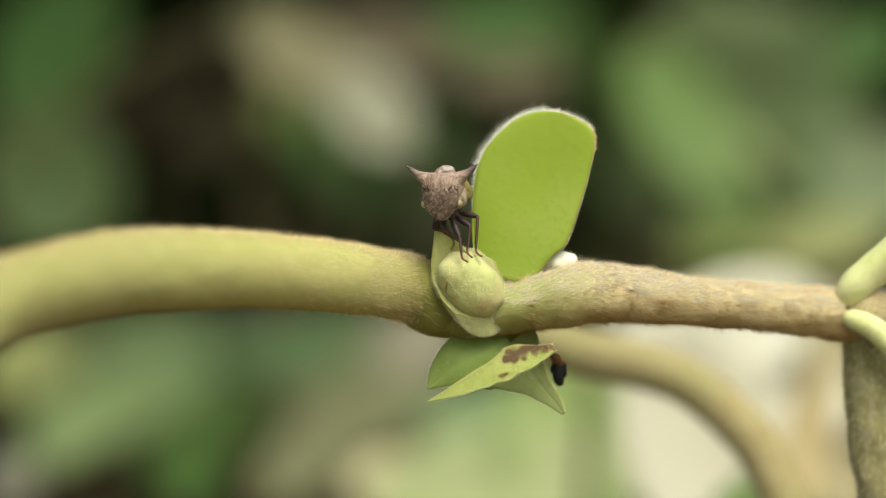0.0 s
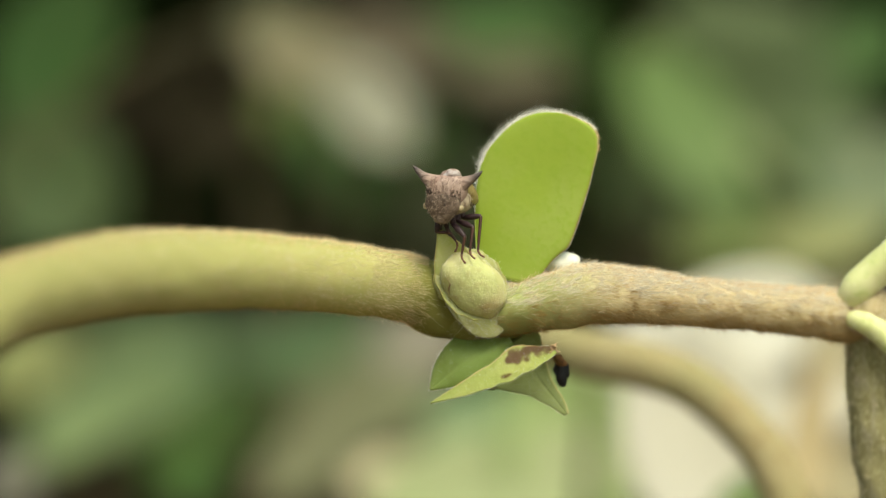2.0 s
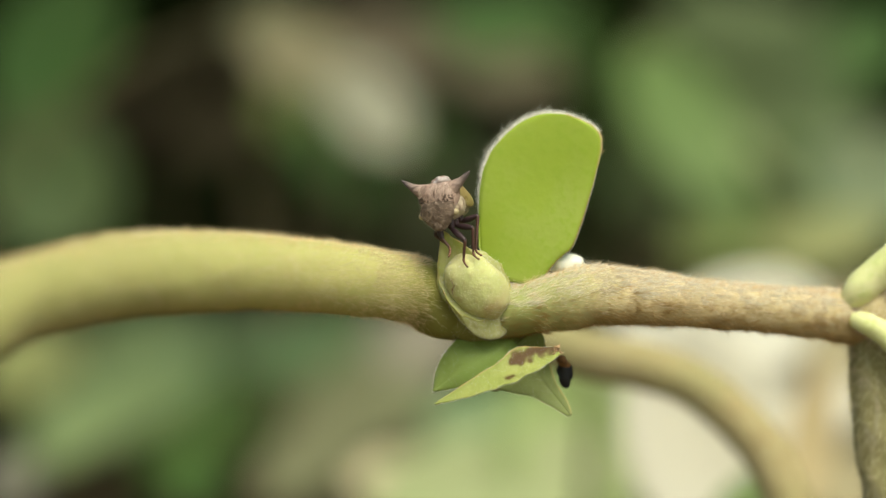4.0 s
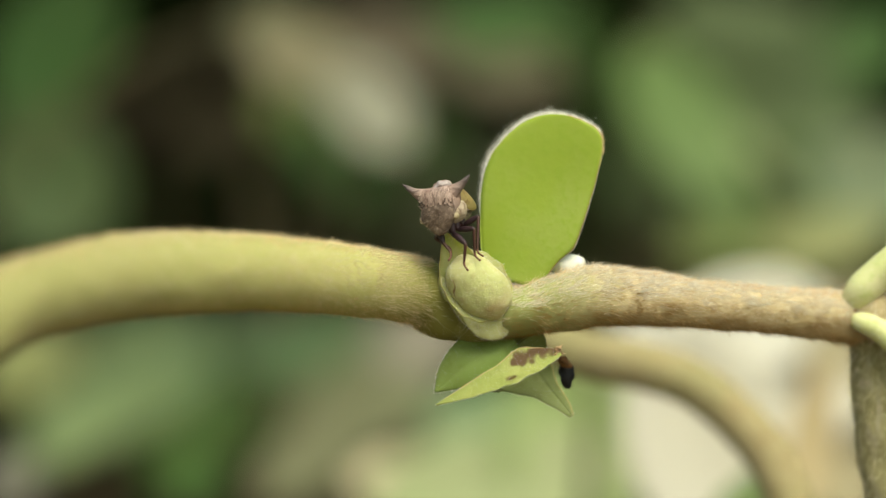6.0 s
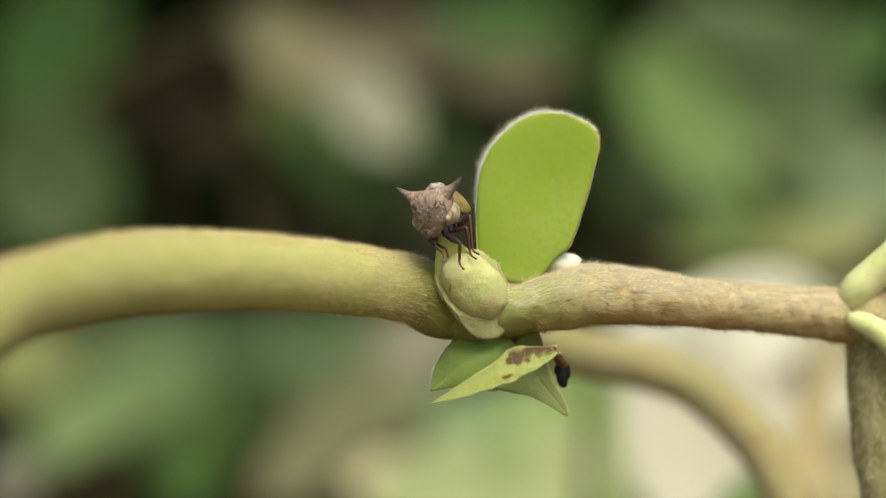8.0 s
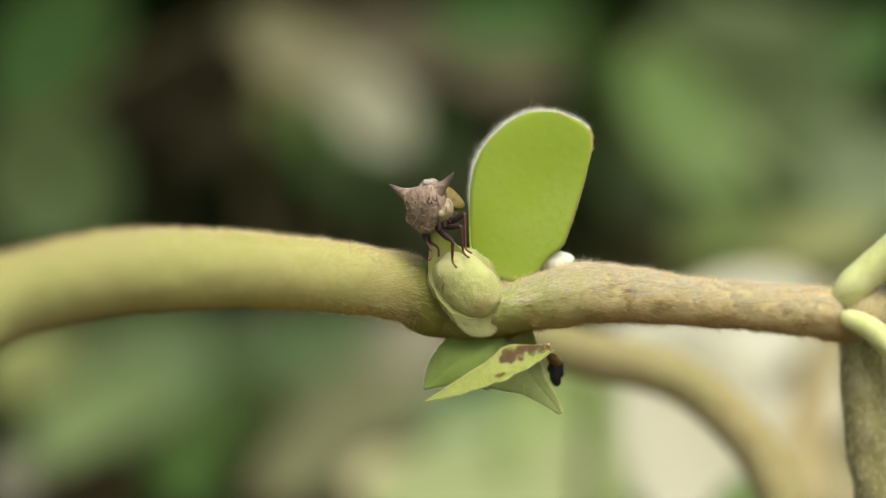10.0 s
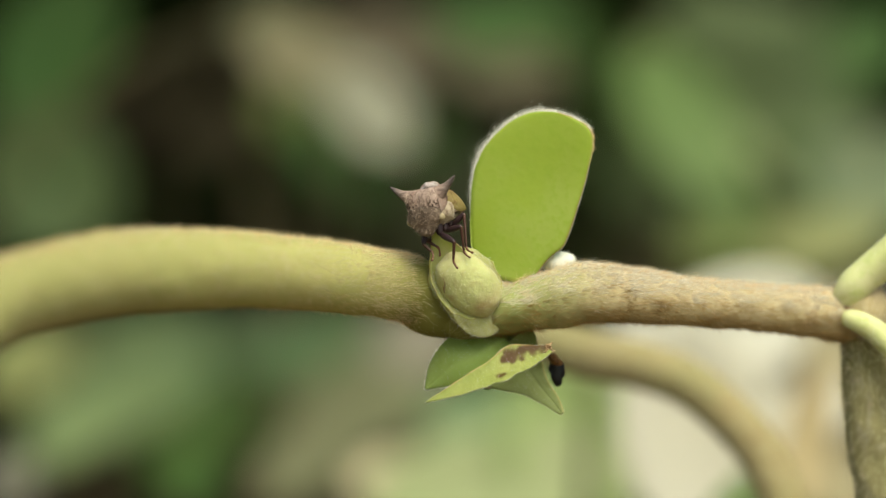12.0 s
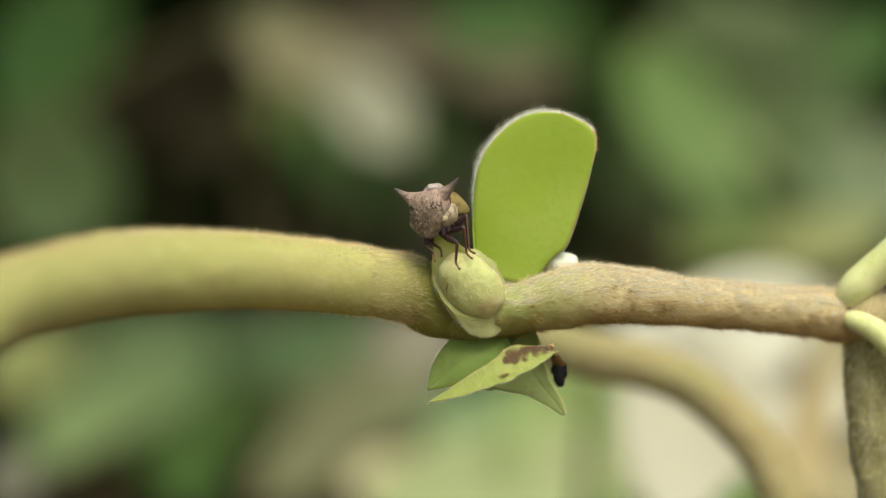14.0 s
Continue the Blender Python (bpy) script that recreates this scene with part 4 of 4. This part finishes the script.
    for _ in range(3000):
        x, z = gen.uniform(-1.45, 1.45), gen.uniform(-1.75, 1.15)
        hit, normal = on_front(x, z)
        low, low_normal = on_front(x, z, face_tree)
        if low and (not hit or low.y < hit.y):
            if gen.uniform() < 0.65:
                continue
            hit, normal = low, low_normal
        if hit:
            d = np.array(normal) * 0.35 + np.array((0.25 * x, -0.1, 0.6 if z > -0.2 else -0.6)) + gen.normal(0, 0.25, 3)
            roots.append((np.array(hit), d / np.linalg.norm(d), 0.20 * gen.uniform(0.4, 1.3), gen.normal(0, 0.5, 3)))
    hair_mesh("bristles", roots, pron, HAIR_BUG, "short silky greyish hairs", 0.0035)


bug_body()

# legs: hip on the body, femur and tibia lengths, and where the foot stands (vine's space) at some times
LEGS = [
    ("front", (0.50, 0.15, -1.86), 1.38, 1.25, ((0.0, (1.44, -3.30, -0.95)), (2.0, (1.23, -3.30, -0.81)), (3.0, (1.16, -3.30, -0.88)), (5.3, (1.06, -3.40, -1.13)), (14.0, (1.02, -3.40, -1.16)))),
    ("middle", (0.66, 0.72, -1.76), 1.30, 1.62, ((0.0, (1.77, -2.70, -0.57)), (14.0, (1.70, -2.70, -0.60)))),
    ("hind", (0.84, 1.30, -1.60), 1.20, 2.25, ((0.0, (2.31, -2.00, -0.50)), (2.8, (2.27, -2.00, -0.50)), (3.1, (1.92, -2.00, -0.36)), (14.0, (1.85, -2.00, -0.36)))),
    ("front", (-0.36, 0.1, -1.50), 0.98, 0.82, ((0.0, (-0.04, -1.70, 0.71)), (2.0, (-0.04, -1.70, 0.71)), (2.3, (-0.14, -2.40, -0.18)), (5.3, (-0.14, -2.60, -0.50)), (8.2, (-0.45, -2.60, -0.57)), (10.3, (-0.75, -2.60, -0.60)), (14.0, (-0.80, -2.60, -0.60)))),
    ("middle", (-0.20, 0.5, -1.48), 0.85, 1.1, ((0.0, (0.57, -1.60, -0.18)), (2.0, (0.57, -1.60, -0.18)), (2.3, (-0.28, -1.60, 0.04)), (8.2, (-0.35, -1.60, -0.25)), (14.0, (-0.50, -1.60, -0.25)))),
    ("hind", (-0.40, 0.9, -1.40), 1.1, 1.5, ((0.0, (0.57, -0.90, 0.04)), (3.0, (0.36, -0.90, -0.11)), (14.0, (0.00, -0.90, -0.18)))),
]


def leg_piece(name, length, radii, material, label):
    """A limb along +z from its joint at the origin."""
    bm = bmesh.new()
    tube(bm, [(0, 0, length * i / (len(radii) - 1), r) for i, r in enumerate(radii)], 14, 10, 0.08, 4.0)
    return part(name, bm, material, bug, label)


leg_parts = []
for which, hip, femur, tibia, feet in LEGS:
    upper = leg_piece(which + "_femur", femur, (0.13, 0.205, 0.195, 0.13), LEG, "dark purple-brown thigh")
    lower = leg_piece(which + "_tibia", tibia, (0.115, 0.10, 0.092, 0.068), LEG_RED, "reddish brown shin")
    bm = bmesh.new()
    tube(bm, [(0, 0, tibia - 0.08, 0.085), (0, 0.07, tibia + 0.10, 0.07), (0, 0.20, tibia + 0.22, 0.062), (0, 0.34, tibia + 0.31, 0.062), (0, 0.42, tibia + 0.35, 0.08), (0, 0.49, tibia + 0.36, 0.03)], 8, 8)
    part("tarsus", bm, TARSUS, lower, "small clawed foot")
    leg_parts.append((upper, lower))
    bm = bmesh.new()
    tube(bm, [(hip[0] * 0.72, hip[1] + 0.2, hip[2] + 0.75, 0.30), (hip[0] * 0.86, hip[1] + 0.1, hip[2] + 0.35, 0.27), (*hip, 0.19)], 10, 10, 0.1, 3.0)
    part(which + "_coxa", bm, LEG, bug, "dark hip joint")


# ---- shrubs behind ----
def shrub(name, label, leaves, wood=TWIG):
    """A shrub of single leaves: each row is (middle, length, width, lean in degrees, material, turn, label)."""
    plant = thing(name, label, "shrub", "shrubs behind the vine")
    for i, (mid, length, width, lean, material, turn, words) in enumerate(leaves):
        a, b = radians(lean), radians(turn)
        along = np.array((math.sin(a), 0.25 * math.sin(b), math.cos(a)))
        along /= np.linalg.norm(along)
        base, tip = np.array(mid) - along * length / 2, np.array(mid) + along * length / 2
        h = width / 2
        bm = bmesh.new()
        blade(bm, base, tip, (math.sin(b), -math.cos(b), 0.6), lambda t: [h * max(0.0, 1 - abs(2 * t - 1) ** 2.2) ** 0.6] * 2, 0.5, 0.18, -0.04, 0.06 * h, i * 3 + len(name), 18, 10, 0.6)
        part("leaf", bm, material, plant, words)
        foot = (base[0] * 0.85 + 12 * math.sin(i * 2.1), base[1] + 25 + 12 * math.cos(i * 1.7), GROUND_Z * 1000)
        bend = (base * 0.6 + np.array(foot) * 0.4) + np.array((0, 25, 0))
        bm = bmesh.new()
        tube(bm, with_radius([tuple(base), tuple(base + (foot - base) * 0.08 + np.array((0, 14, 0))), tuple(bend), foot], (0.7, 0.9, 1.6, 2.6)), 16, 8)
        part("twig", bm, wood, plant)
    return plant


shrub("cream_shrub", "shrub with dry cream and straw leaves, out of focus", [
    ((28.9, 122.00, -21.2), 27.0, 19.5, -14, FAR_DRY, 10, "dry cream leaf"),
    ((34.81, 140.00, -9.72), 22.9, 14.8, 70, FAR_DRY, -5, "dry cream leaf"),
    ((23.47, 146.00, -11.63), 11.7, 7.6, 60, FAR_DRY, 0, "dry cream leaf"),
    ((43.40, 137.00, -14.40), 26.0, 17.0, 60, FAR_DRY, 0, "dry cream leaf"),
    ((38.93, 108.00, -21.03), 18.1, 5.4, 8, FAR_TAN, 20, "tan withered leaf"),
    ((47.50, 135.00, -18.51), 29.2, 11.3, 0, FAR_STRAW, 0, "straw-coloured dry leaf"),
])
shrub("dry_shrub", "shrub with dry buff and grey leaves, out of focus", [
    ((-14.22, 330.00, 27.66), 22.0, 16.0, 135, FAR_PALE, 0, "pale dry leaf"),
    ((-26.61, 335.00, 36.62), 25.6, 16.1, 115, FAR_BUFF, 0, "buff dry leaf"),
    ((-21.47, 332.00, 33.30), 19.9, 13.2, 120, FAR_BUFF, 5, "buff dry leaf"),
    ((-9.24, 360.00, 42.80), 26.9, 15.2, 110, FAR_GREYB, 0, "greyish brown dry leaf"),
    ((-33.72, 350.00, 43.70), 19.5, 13.8, 110, FAR_KHAKI, 0, "khaki dry leaf"),
    ((-4.30, 330.00, -18.62), 25.3, 16.4, 60, FAR_BEIGE, 10, "beige dry leaf"),
    ((-70.44, 250.00, -37.71), 10.1, 10.1, 20, FAR_GREY, 0, "grey dry leaf"),
    ((-9.51, 290.00, -28.23), 20.2, 12.1, 60, FAR_KHAKI, 0, "khaki dry leaf"),
])
shrub("leafy_shrub", "leafy light green shrub, out of focus", [
    ((44.07, 300.00, 23.38), 34.1, 17.6, 147, FAR_LIGHT, 0, "light green leaf"),
    # narrow blade added for the pale streak along the light leaf's edge
    ((52.05, 302.00, 24.52), 42.5, 3.0, 137, FAR_LIME, 0, "narrow pale blade added as the light leaf's bright edge"),
    ((50.30, 305.00, 11.08), 19.9, 15.7, 140, FAR_LIGHT, 15, "light green leaf"),
    ((78.72, 300.00, 13.55), 19.7, 22.8, 10, FAR_CELADON, 0, "pale greyish green leaf"),
    ((65.37, 270.00, 1.55), 23.2, 9.7, 80, FAR_OLIVE, 0, "olive leaf"),
    ((56.5, 340.00, 1.2), 25.0, 9.0, 80, FAR_OLIVEG, 0, "olive green leaf"),
])
shrub("green_shrub", "moss green shrub in open light, out of focus", [
    ((66.30, 390.00, 48.36), 39.6, 21.0, 100, FAR_MOSS, 0, "moss green leaf"),
    ((91.24, 395.00, 43.81), 25.0, 18.7, 60, FAR_GREEN, 10, "green leaf"),
    ((71.91, 400.00, 29.09), 40.3, 23.9, 130, FAR_MOSS, 0, "moss green leaf"),
    ((78.77, 404.00, 33.10), 33.0, 19.0, 60, FAR_MOSS, 0, "moss green leaf"),
    ((65.30, 392.00, 5.09), 34.8, 14.9, 100, FAR_MOSS, 0, "moss green leaf"),
    ((43.5, 396.00, 15.5), 25.0, 16.0, 150, FAR_MOSS, 0, "moss green leaf"),
    ((74.16, 398.00, 38.40), 32.6, 15.1, 110, FAR_MOSS, 0, "moss green leaf"),
    ((80.88, 380.00, 13.48), 26.7, 15.8, 120, FAR_MOSS, 0, "moss green leaf"),
    ((37.91, 400.00, 17.76), 25.2, 10.1, 10, FAR_SHADE, 0, "leaf coloured dark to stand for shade"),
    ((70.0, 386.00, 34.5), 42.0, 26.0, 110, FAR_MOSS, 0, "moss green leaf"),
    ((36.00, 420.00, 41.87), 28.7, 15.7, 150, FAR_DEEPG, 0, "leaf coloured dark to stand for shade"),
])
shrub("dim_shrub", "dull and dark green shrub, deep shade partly put into its colours", [
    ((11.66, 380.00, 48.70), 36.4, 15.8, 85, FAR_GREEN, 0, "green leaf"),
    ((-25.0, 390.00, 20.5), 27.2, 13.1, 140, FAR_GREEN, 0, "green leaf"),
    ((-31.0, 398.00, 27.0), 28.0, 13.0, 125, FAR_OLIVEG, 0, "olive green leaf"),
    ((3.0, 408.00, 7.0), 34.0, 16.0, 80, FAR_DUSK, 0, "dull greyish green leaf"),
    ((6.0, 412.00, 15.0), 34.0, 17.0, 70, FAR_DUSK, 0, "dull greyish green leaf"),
    ((-20.02, 418.00, 9.88), 39.0, 14.3, 100, FAR_SHADE, 0, "leaf coloured dark to stand for shade"),
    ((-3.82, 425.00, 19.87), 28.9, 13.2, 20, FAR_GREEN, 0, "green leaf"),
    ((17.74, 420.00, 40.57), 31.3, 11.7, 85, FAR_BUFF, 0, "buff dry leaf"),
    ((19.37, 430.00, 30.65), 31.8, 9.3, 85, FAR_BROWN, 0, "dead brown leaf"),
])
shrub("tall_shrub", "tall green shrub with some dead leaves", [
    ((-45.86, 416.00, 13.73), 36.3, 15.5, 90, FAR_SHADE, 0, "leaf coloured dark to stand for shade"),
    ((-85.22, 390.00, 44.65), 39.6, 28.5, 35, FAR_GREEN, 0, "green leaf"),
    ((-84.89, 380.00, 14.69), 34.0, 30.4, -25, FAR_MOSS, 0, "moss green leaf"),
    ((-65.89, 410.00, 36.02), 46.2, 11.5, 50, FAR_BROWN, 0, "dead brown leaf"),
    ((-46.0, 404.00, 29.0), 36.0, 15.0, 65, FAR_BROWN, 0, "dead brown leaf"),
])
shrub("low_shrub", "low sage green shrub, out of focus", [
    ((-73.55, 400.00, -22.54), 40.3, 18.9, 80, FAR_SAGE, 0, "sage green leaf"),
    ((-81.43, 330.00, -22.5), 20.0, 15.3, 70, FAR_OLIVE, 0, "olive leaf"),
    ((-61.25, 350.00, -29.71), 34.4, 14.9, 60, FAR_SAGE, 10, "sage green leaf"),
    ((-64.16, 290.00, -30.76), 25.3, 13.2, 60, FAR_SAGE, 0, "sage green leaf"),
    ((-40.34, 430.00, -21.10), 84.9, 25.2, 88, FAR_SAGE, 0, "sage green leaf"),
    ((-41.78, 380.00, -30.24), 36.4, 20.6, 60, FAR_GREEN, 0, "green leaf"),
    ((-24.94, 335.00, -18.81), 35.6, 12.2, 80, FAR_JADE, 0, "bluish green leaf"),
    ((-19.86, 320.00, -30.12), 25.6, 15.2, 45, FAR_KHAKI, 0, "khaki dry leaf"),
    ((-21.66, 270.00, -35.2), 25.1, 11.6, 60, FAR_KHAKI, 0, "khaki dry leaf"),
    ((-42.94, 280.00, -34.04), 24.7, 10.9, 60, FAR_DEEPG, 0, "leaf coloured dark to stand for shade"),
    ((-40.48, 250.00, -37.71), 11.1, 8.3, 20, FAR_GREEN, 0, "green leaf"),
])
shrub("fresh_shrub", "low pale and fresh green shrub, out of focus", [
    ((7.77, 200.00, -33.92), 38.9, 18.6, 80, FAR_LIME, 0, "pale green leaf"),
    ((19.5, 205.00, -30.0), 29.0, 23.0, -25, FAR_SPRING, 0, "fresh pale green leaf"),
    ((-2.10, 230.00, -37.63), 26.3, 12.3, 100, FAR_STRAW, 0, "straw-coloured dry leaf"),
    ((8.12, 260.00, -27.30), 24.6, 11.3, 80, FAR_SAGE, 0, "sage green leaf"),
    ((22.29, 260.00, -23.52), 19.0, 15.2, 80, FAR_CELADON, 0, "pale greyish green leaf"),
    ((31.22, 100.00, -25.96), 9.9, 4.7, 50, FAR_LIGHT, 0, "light green leaf"),
])


def leaf_mass(name, label, count, seed, xs, ys, zs, sizes, flat):
    """Leaves past counting; flat: how level they lie."""
    gen = random.Random(seed)
    bm = bmesh.new()
    for i in range(count):
        while True:
            u, v, w = gen.uniform(-1, 1), gen.uniform(-1, 1), gen.uniform(-1, 1)
            if u * u + (v * v + w * w) * 0.55 < 0.85 + 0.5 * noise.noise(Vector((u * 2, v * 2 + seed, w * 2))):
                break
        mid = np.array([q[0] + (q[1] - q[0]) * (f + 1) / 2 for q, f in ((xs, u), (ys, v), (zs, w))])
        length, a = gen.uniform(*sizes), gen.uniform(0, 6.28)
        along = np.array((math.sin(a), math.cos(a) * flat + gen.uniform(-0.4, 0.4), math.cos(a) * (1 - flat) + gen.uniform(-0.2, 0.2))) * length / 2
        h = length * gen.uniform(0.18, 0.30)
        blade(bm, mid - along, mid + along, (gen.uniform(-0.5, 0.5), flat - 1, gen.uniform(0.0, 0.6) + flat), [(0.1, 0.1), (h, h), (0.8 * h, 0.8 * h), (0.1, 0.1)], 0.5, 0.2, 0.03, 0, i, 4, 4)
    tagged(part(name, bm, FAR_SHADE, None), label, "undergrowth", kind="stuff")


# a thin dead climber stem crosses before the shrubs
bm = bmesh.new()
tube(bm, with_radius([(-118, 330, -350), (-104, 318, -60), (-84, 306, 8), (-72, 300, 22), (-60, 300, 32.5), (-47, 302, 39), (-30, 308, 44), (30, 330, 70)], (1.3, 1.0, 0.7, 0.6, 0.55, 0.5, 0.45, 0.35)), 60, 10, 0.1, 0.2)
climber = thing("dead_climber", "thin dry brown climber stem hanging before the shrubs", "plant")
part("stem", bm, TWIG, climber)


leaf_mass("undergrowth", "mass of leaves deep behind the shrubs, coloured near black for shade", 1700, 3, (-800, 800), (540, 1350), (-360, 760), (40, 90), 0.0)
# leaves above the view, added only to keep sun off the bank and shrubs
leaf_mass("shade_canopy", "unseen dense leaves added overhead to shade the bank", 1500, 4, (-1000, 1000), (250, 1100), (170, 460), (70, 130), 0.8)

# ---- what moves: the treehopper rocks on its legs; (seconds, x, y, z in mm, turns in degrees) ----
BODY = [
    (0.0, -0.031, -2.500, 3.664, 8, -0.9, -11.5),
    (0.2, -0.077, -2.500, 3.628, 8, 0.0, -11.5),
    (0.3, 0.048, -2.500, 3.400, 8, 9.8, -18.0),
    (0.4, 0.526, -2.500, 3.435, 8, 13.0, -19.7),
    (0.5, 0.360, -2.500, 3.502, 8, 8.6, -18.0),
    (0.7, 0.517, -2.500, 3.504, 8, 9.9, -18.0),
    (1.0, 0.281, -2.500, 3.582, 8, 6.2, -17.2),
    (1.3, 0.402, -2.500, 3.477, 8, 8.5, -18.0),
    (1.6, 0.258, -2.500, 3.496, 8, 7.0, -18.0),
    (1.8, 0.062, -2.500, 3.562, 8, 5.3, -16.4),
    (2.0, -0.007, -2.500, 3.508, 8, 4.9, -15.6),
    (2.2, -0.341, -2.500, 3.326, 8, -1.4, -13.1),
    (2.4, -0.437, -2.500, 3.308, 8, -1.4, -13.1),
    (2.6, -0.463, -2.500, 3.321, 8, -3.3, -13.1),
    (2.8, -0.488, -2.500, 3.290, 8, -3.3, -13.1),
    (3.0, -0.909, -2.500, 3.163, 8, -10.9, -18.0),
    (3.2, -0.725, -2.500, 3.134, 8, -7.8, -18.0),
    (5.3, -0.593, -2.500, 3.161, 8, -6.5, -19.7),
    (5.5, -0.499, -2.500, 3.055, 8, -5.6, -20.1),
    (5.7, -0.513, -2.500, 3.009, 8, -6.0, -20.6),
    (6.0, -0.718, -2.500, 2.934, 8, -7.4, -21.3),
    (6.3, -0.740, -2.500, 2.875, 8, -8.6, -22.0),
    (6.7, -0.790, -2.500, 2.854, 8, -9.7, -23.0),
    (7.0, -0.875, -2.500, 2.774, 8, -8.2, -23.3),
    (7.7, -0.905, -2.500, 2.701, 8, -7.6, -24.1),
    (8.2, -0.919, -2.500, 2.688, 8, -7.9, -24.6),
    (10.3, -0.899, -2.500, 2.851, 8, -8.7, -25.2),
    (11.0, -0.955, -2.500, 2.673, 8, -8.6, -25.4),
    (12.0, -0.915, -2.500, 2.663, 8, -8.8, -25.7),
    (13.0, -0.889, -2.500, 2.613, 8, -7.0, -26.0),
    (14.0, -0.867, -2.500, 2.603, 8, -7.9, -26.2),
]


def foot_at(feet, t):
    for (t0, a), (t1, b) in zip(feet, feet[1:]):
        if t0 <= t <= t1:
            return Vector(a).lerp(Vector(b), (t - t0) / (t1 - t0))
    return Vector(feet[-1][1])


def on_bud(p):
    """The point, moved along the depth on to the bud where the bud lies below it."""
    hit = BUD_SURFACE.ray_cast(Vector((p.x, -12, p.z)), Vector((0, 1, 0)))[0]
    return hit + Vector((0, -0.10, 0.03)) if hit else p


def limb(at, way, bend_side):
    z = way.normalized()
    x = bend_side.cross(z).normalized()
    return Matrix.Translation(at * MM) @ Matrix((x, z.cross(x), z)).transposed().to_4x4()


def motions():
    body = [(t, pose(x * MM, y * MM, z * MM, rx, ry, rz)) for t, x, y, z, rx, ry, rz in BODY]
    walk(bug, body)
    for (upper, lower), (which, hip, femur, tibia, feet) in zip(leg_parts, LEGS):
        ups, lows = [], []
        for t, m in body:
            inv = m.inverted()
            side = math.copysign(1.0, hip[0])
            ground = on_bud(foot_at(feet, t))
            foot = (inv @ (ground * MM)) / MM
            ankle = (inv @ ((ground + Vector((-0.26 * side, -0.24, 0.38))) * MM)) / MM
            h = Vector(hip)
            out = Vector((side, {"front": -0.45, "middle": -0.25, "hind": 0.05}[which], 0.6))
            way = (foot - h).normalized()
            out = (out - way * out.dot(way)).normalized()
            way = ankle - h
            reach = min(way.length, (femur + tibia) * 0.985)
            reach = max(reach, abs(tibia - femur) * 1.15)
            way.normalize()
            out = (out - way * out.dot(way)).normalized()
            a = (femur ** 2 + reach ** 2 - tibia ** 2) / (2 * reach)
            knee = h + way * a + out * math.sqrt(max(femur ** 2 - a * a, 0.0))
            ups.append((t, limb(h, knee - h, out)))
            lows.append((t, limb(knee, h + way * reach - knee, out)))
        walk(upper, ups)
        walk(lower, lows)


motions()
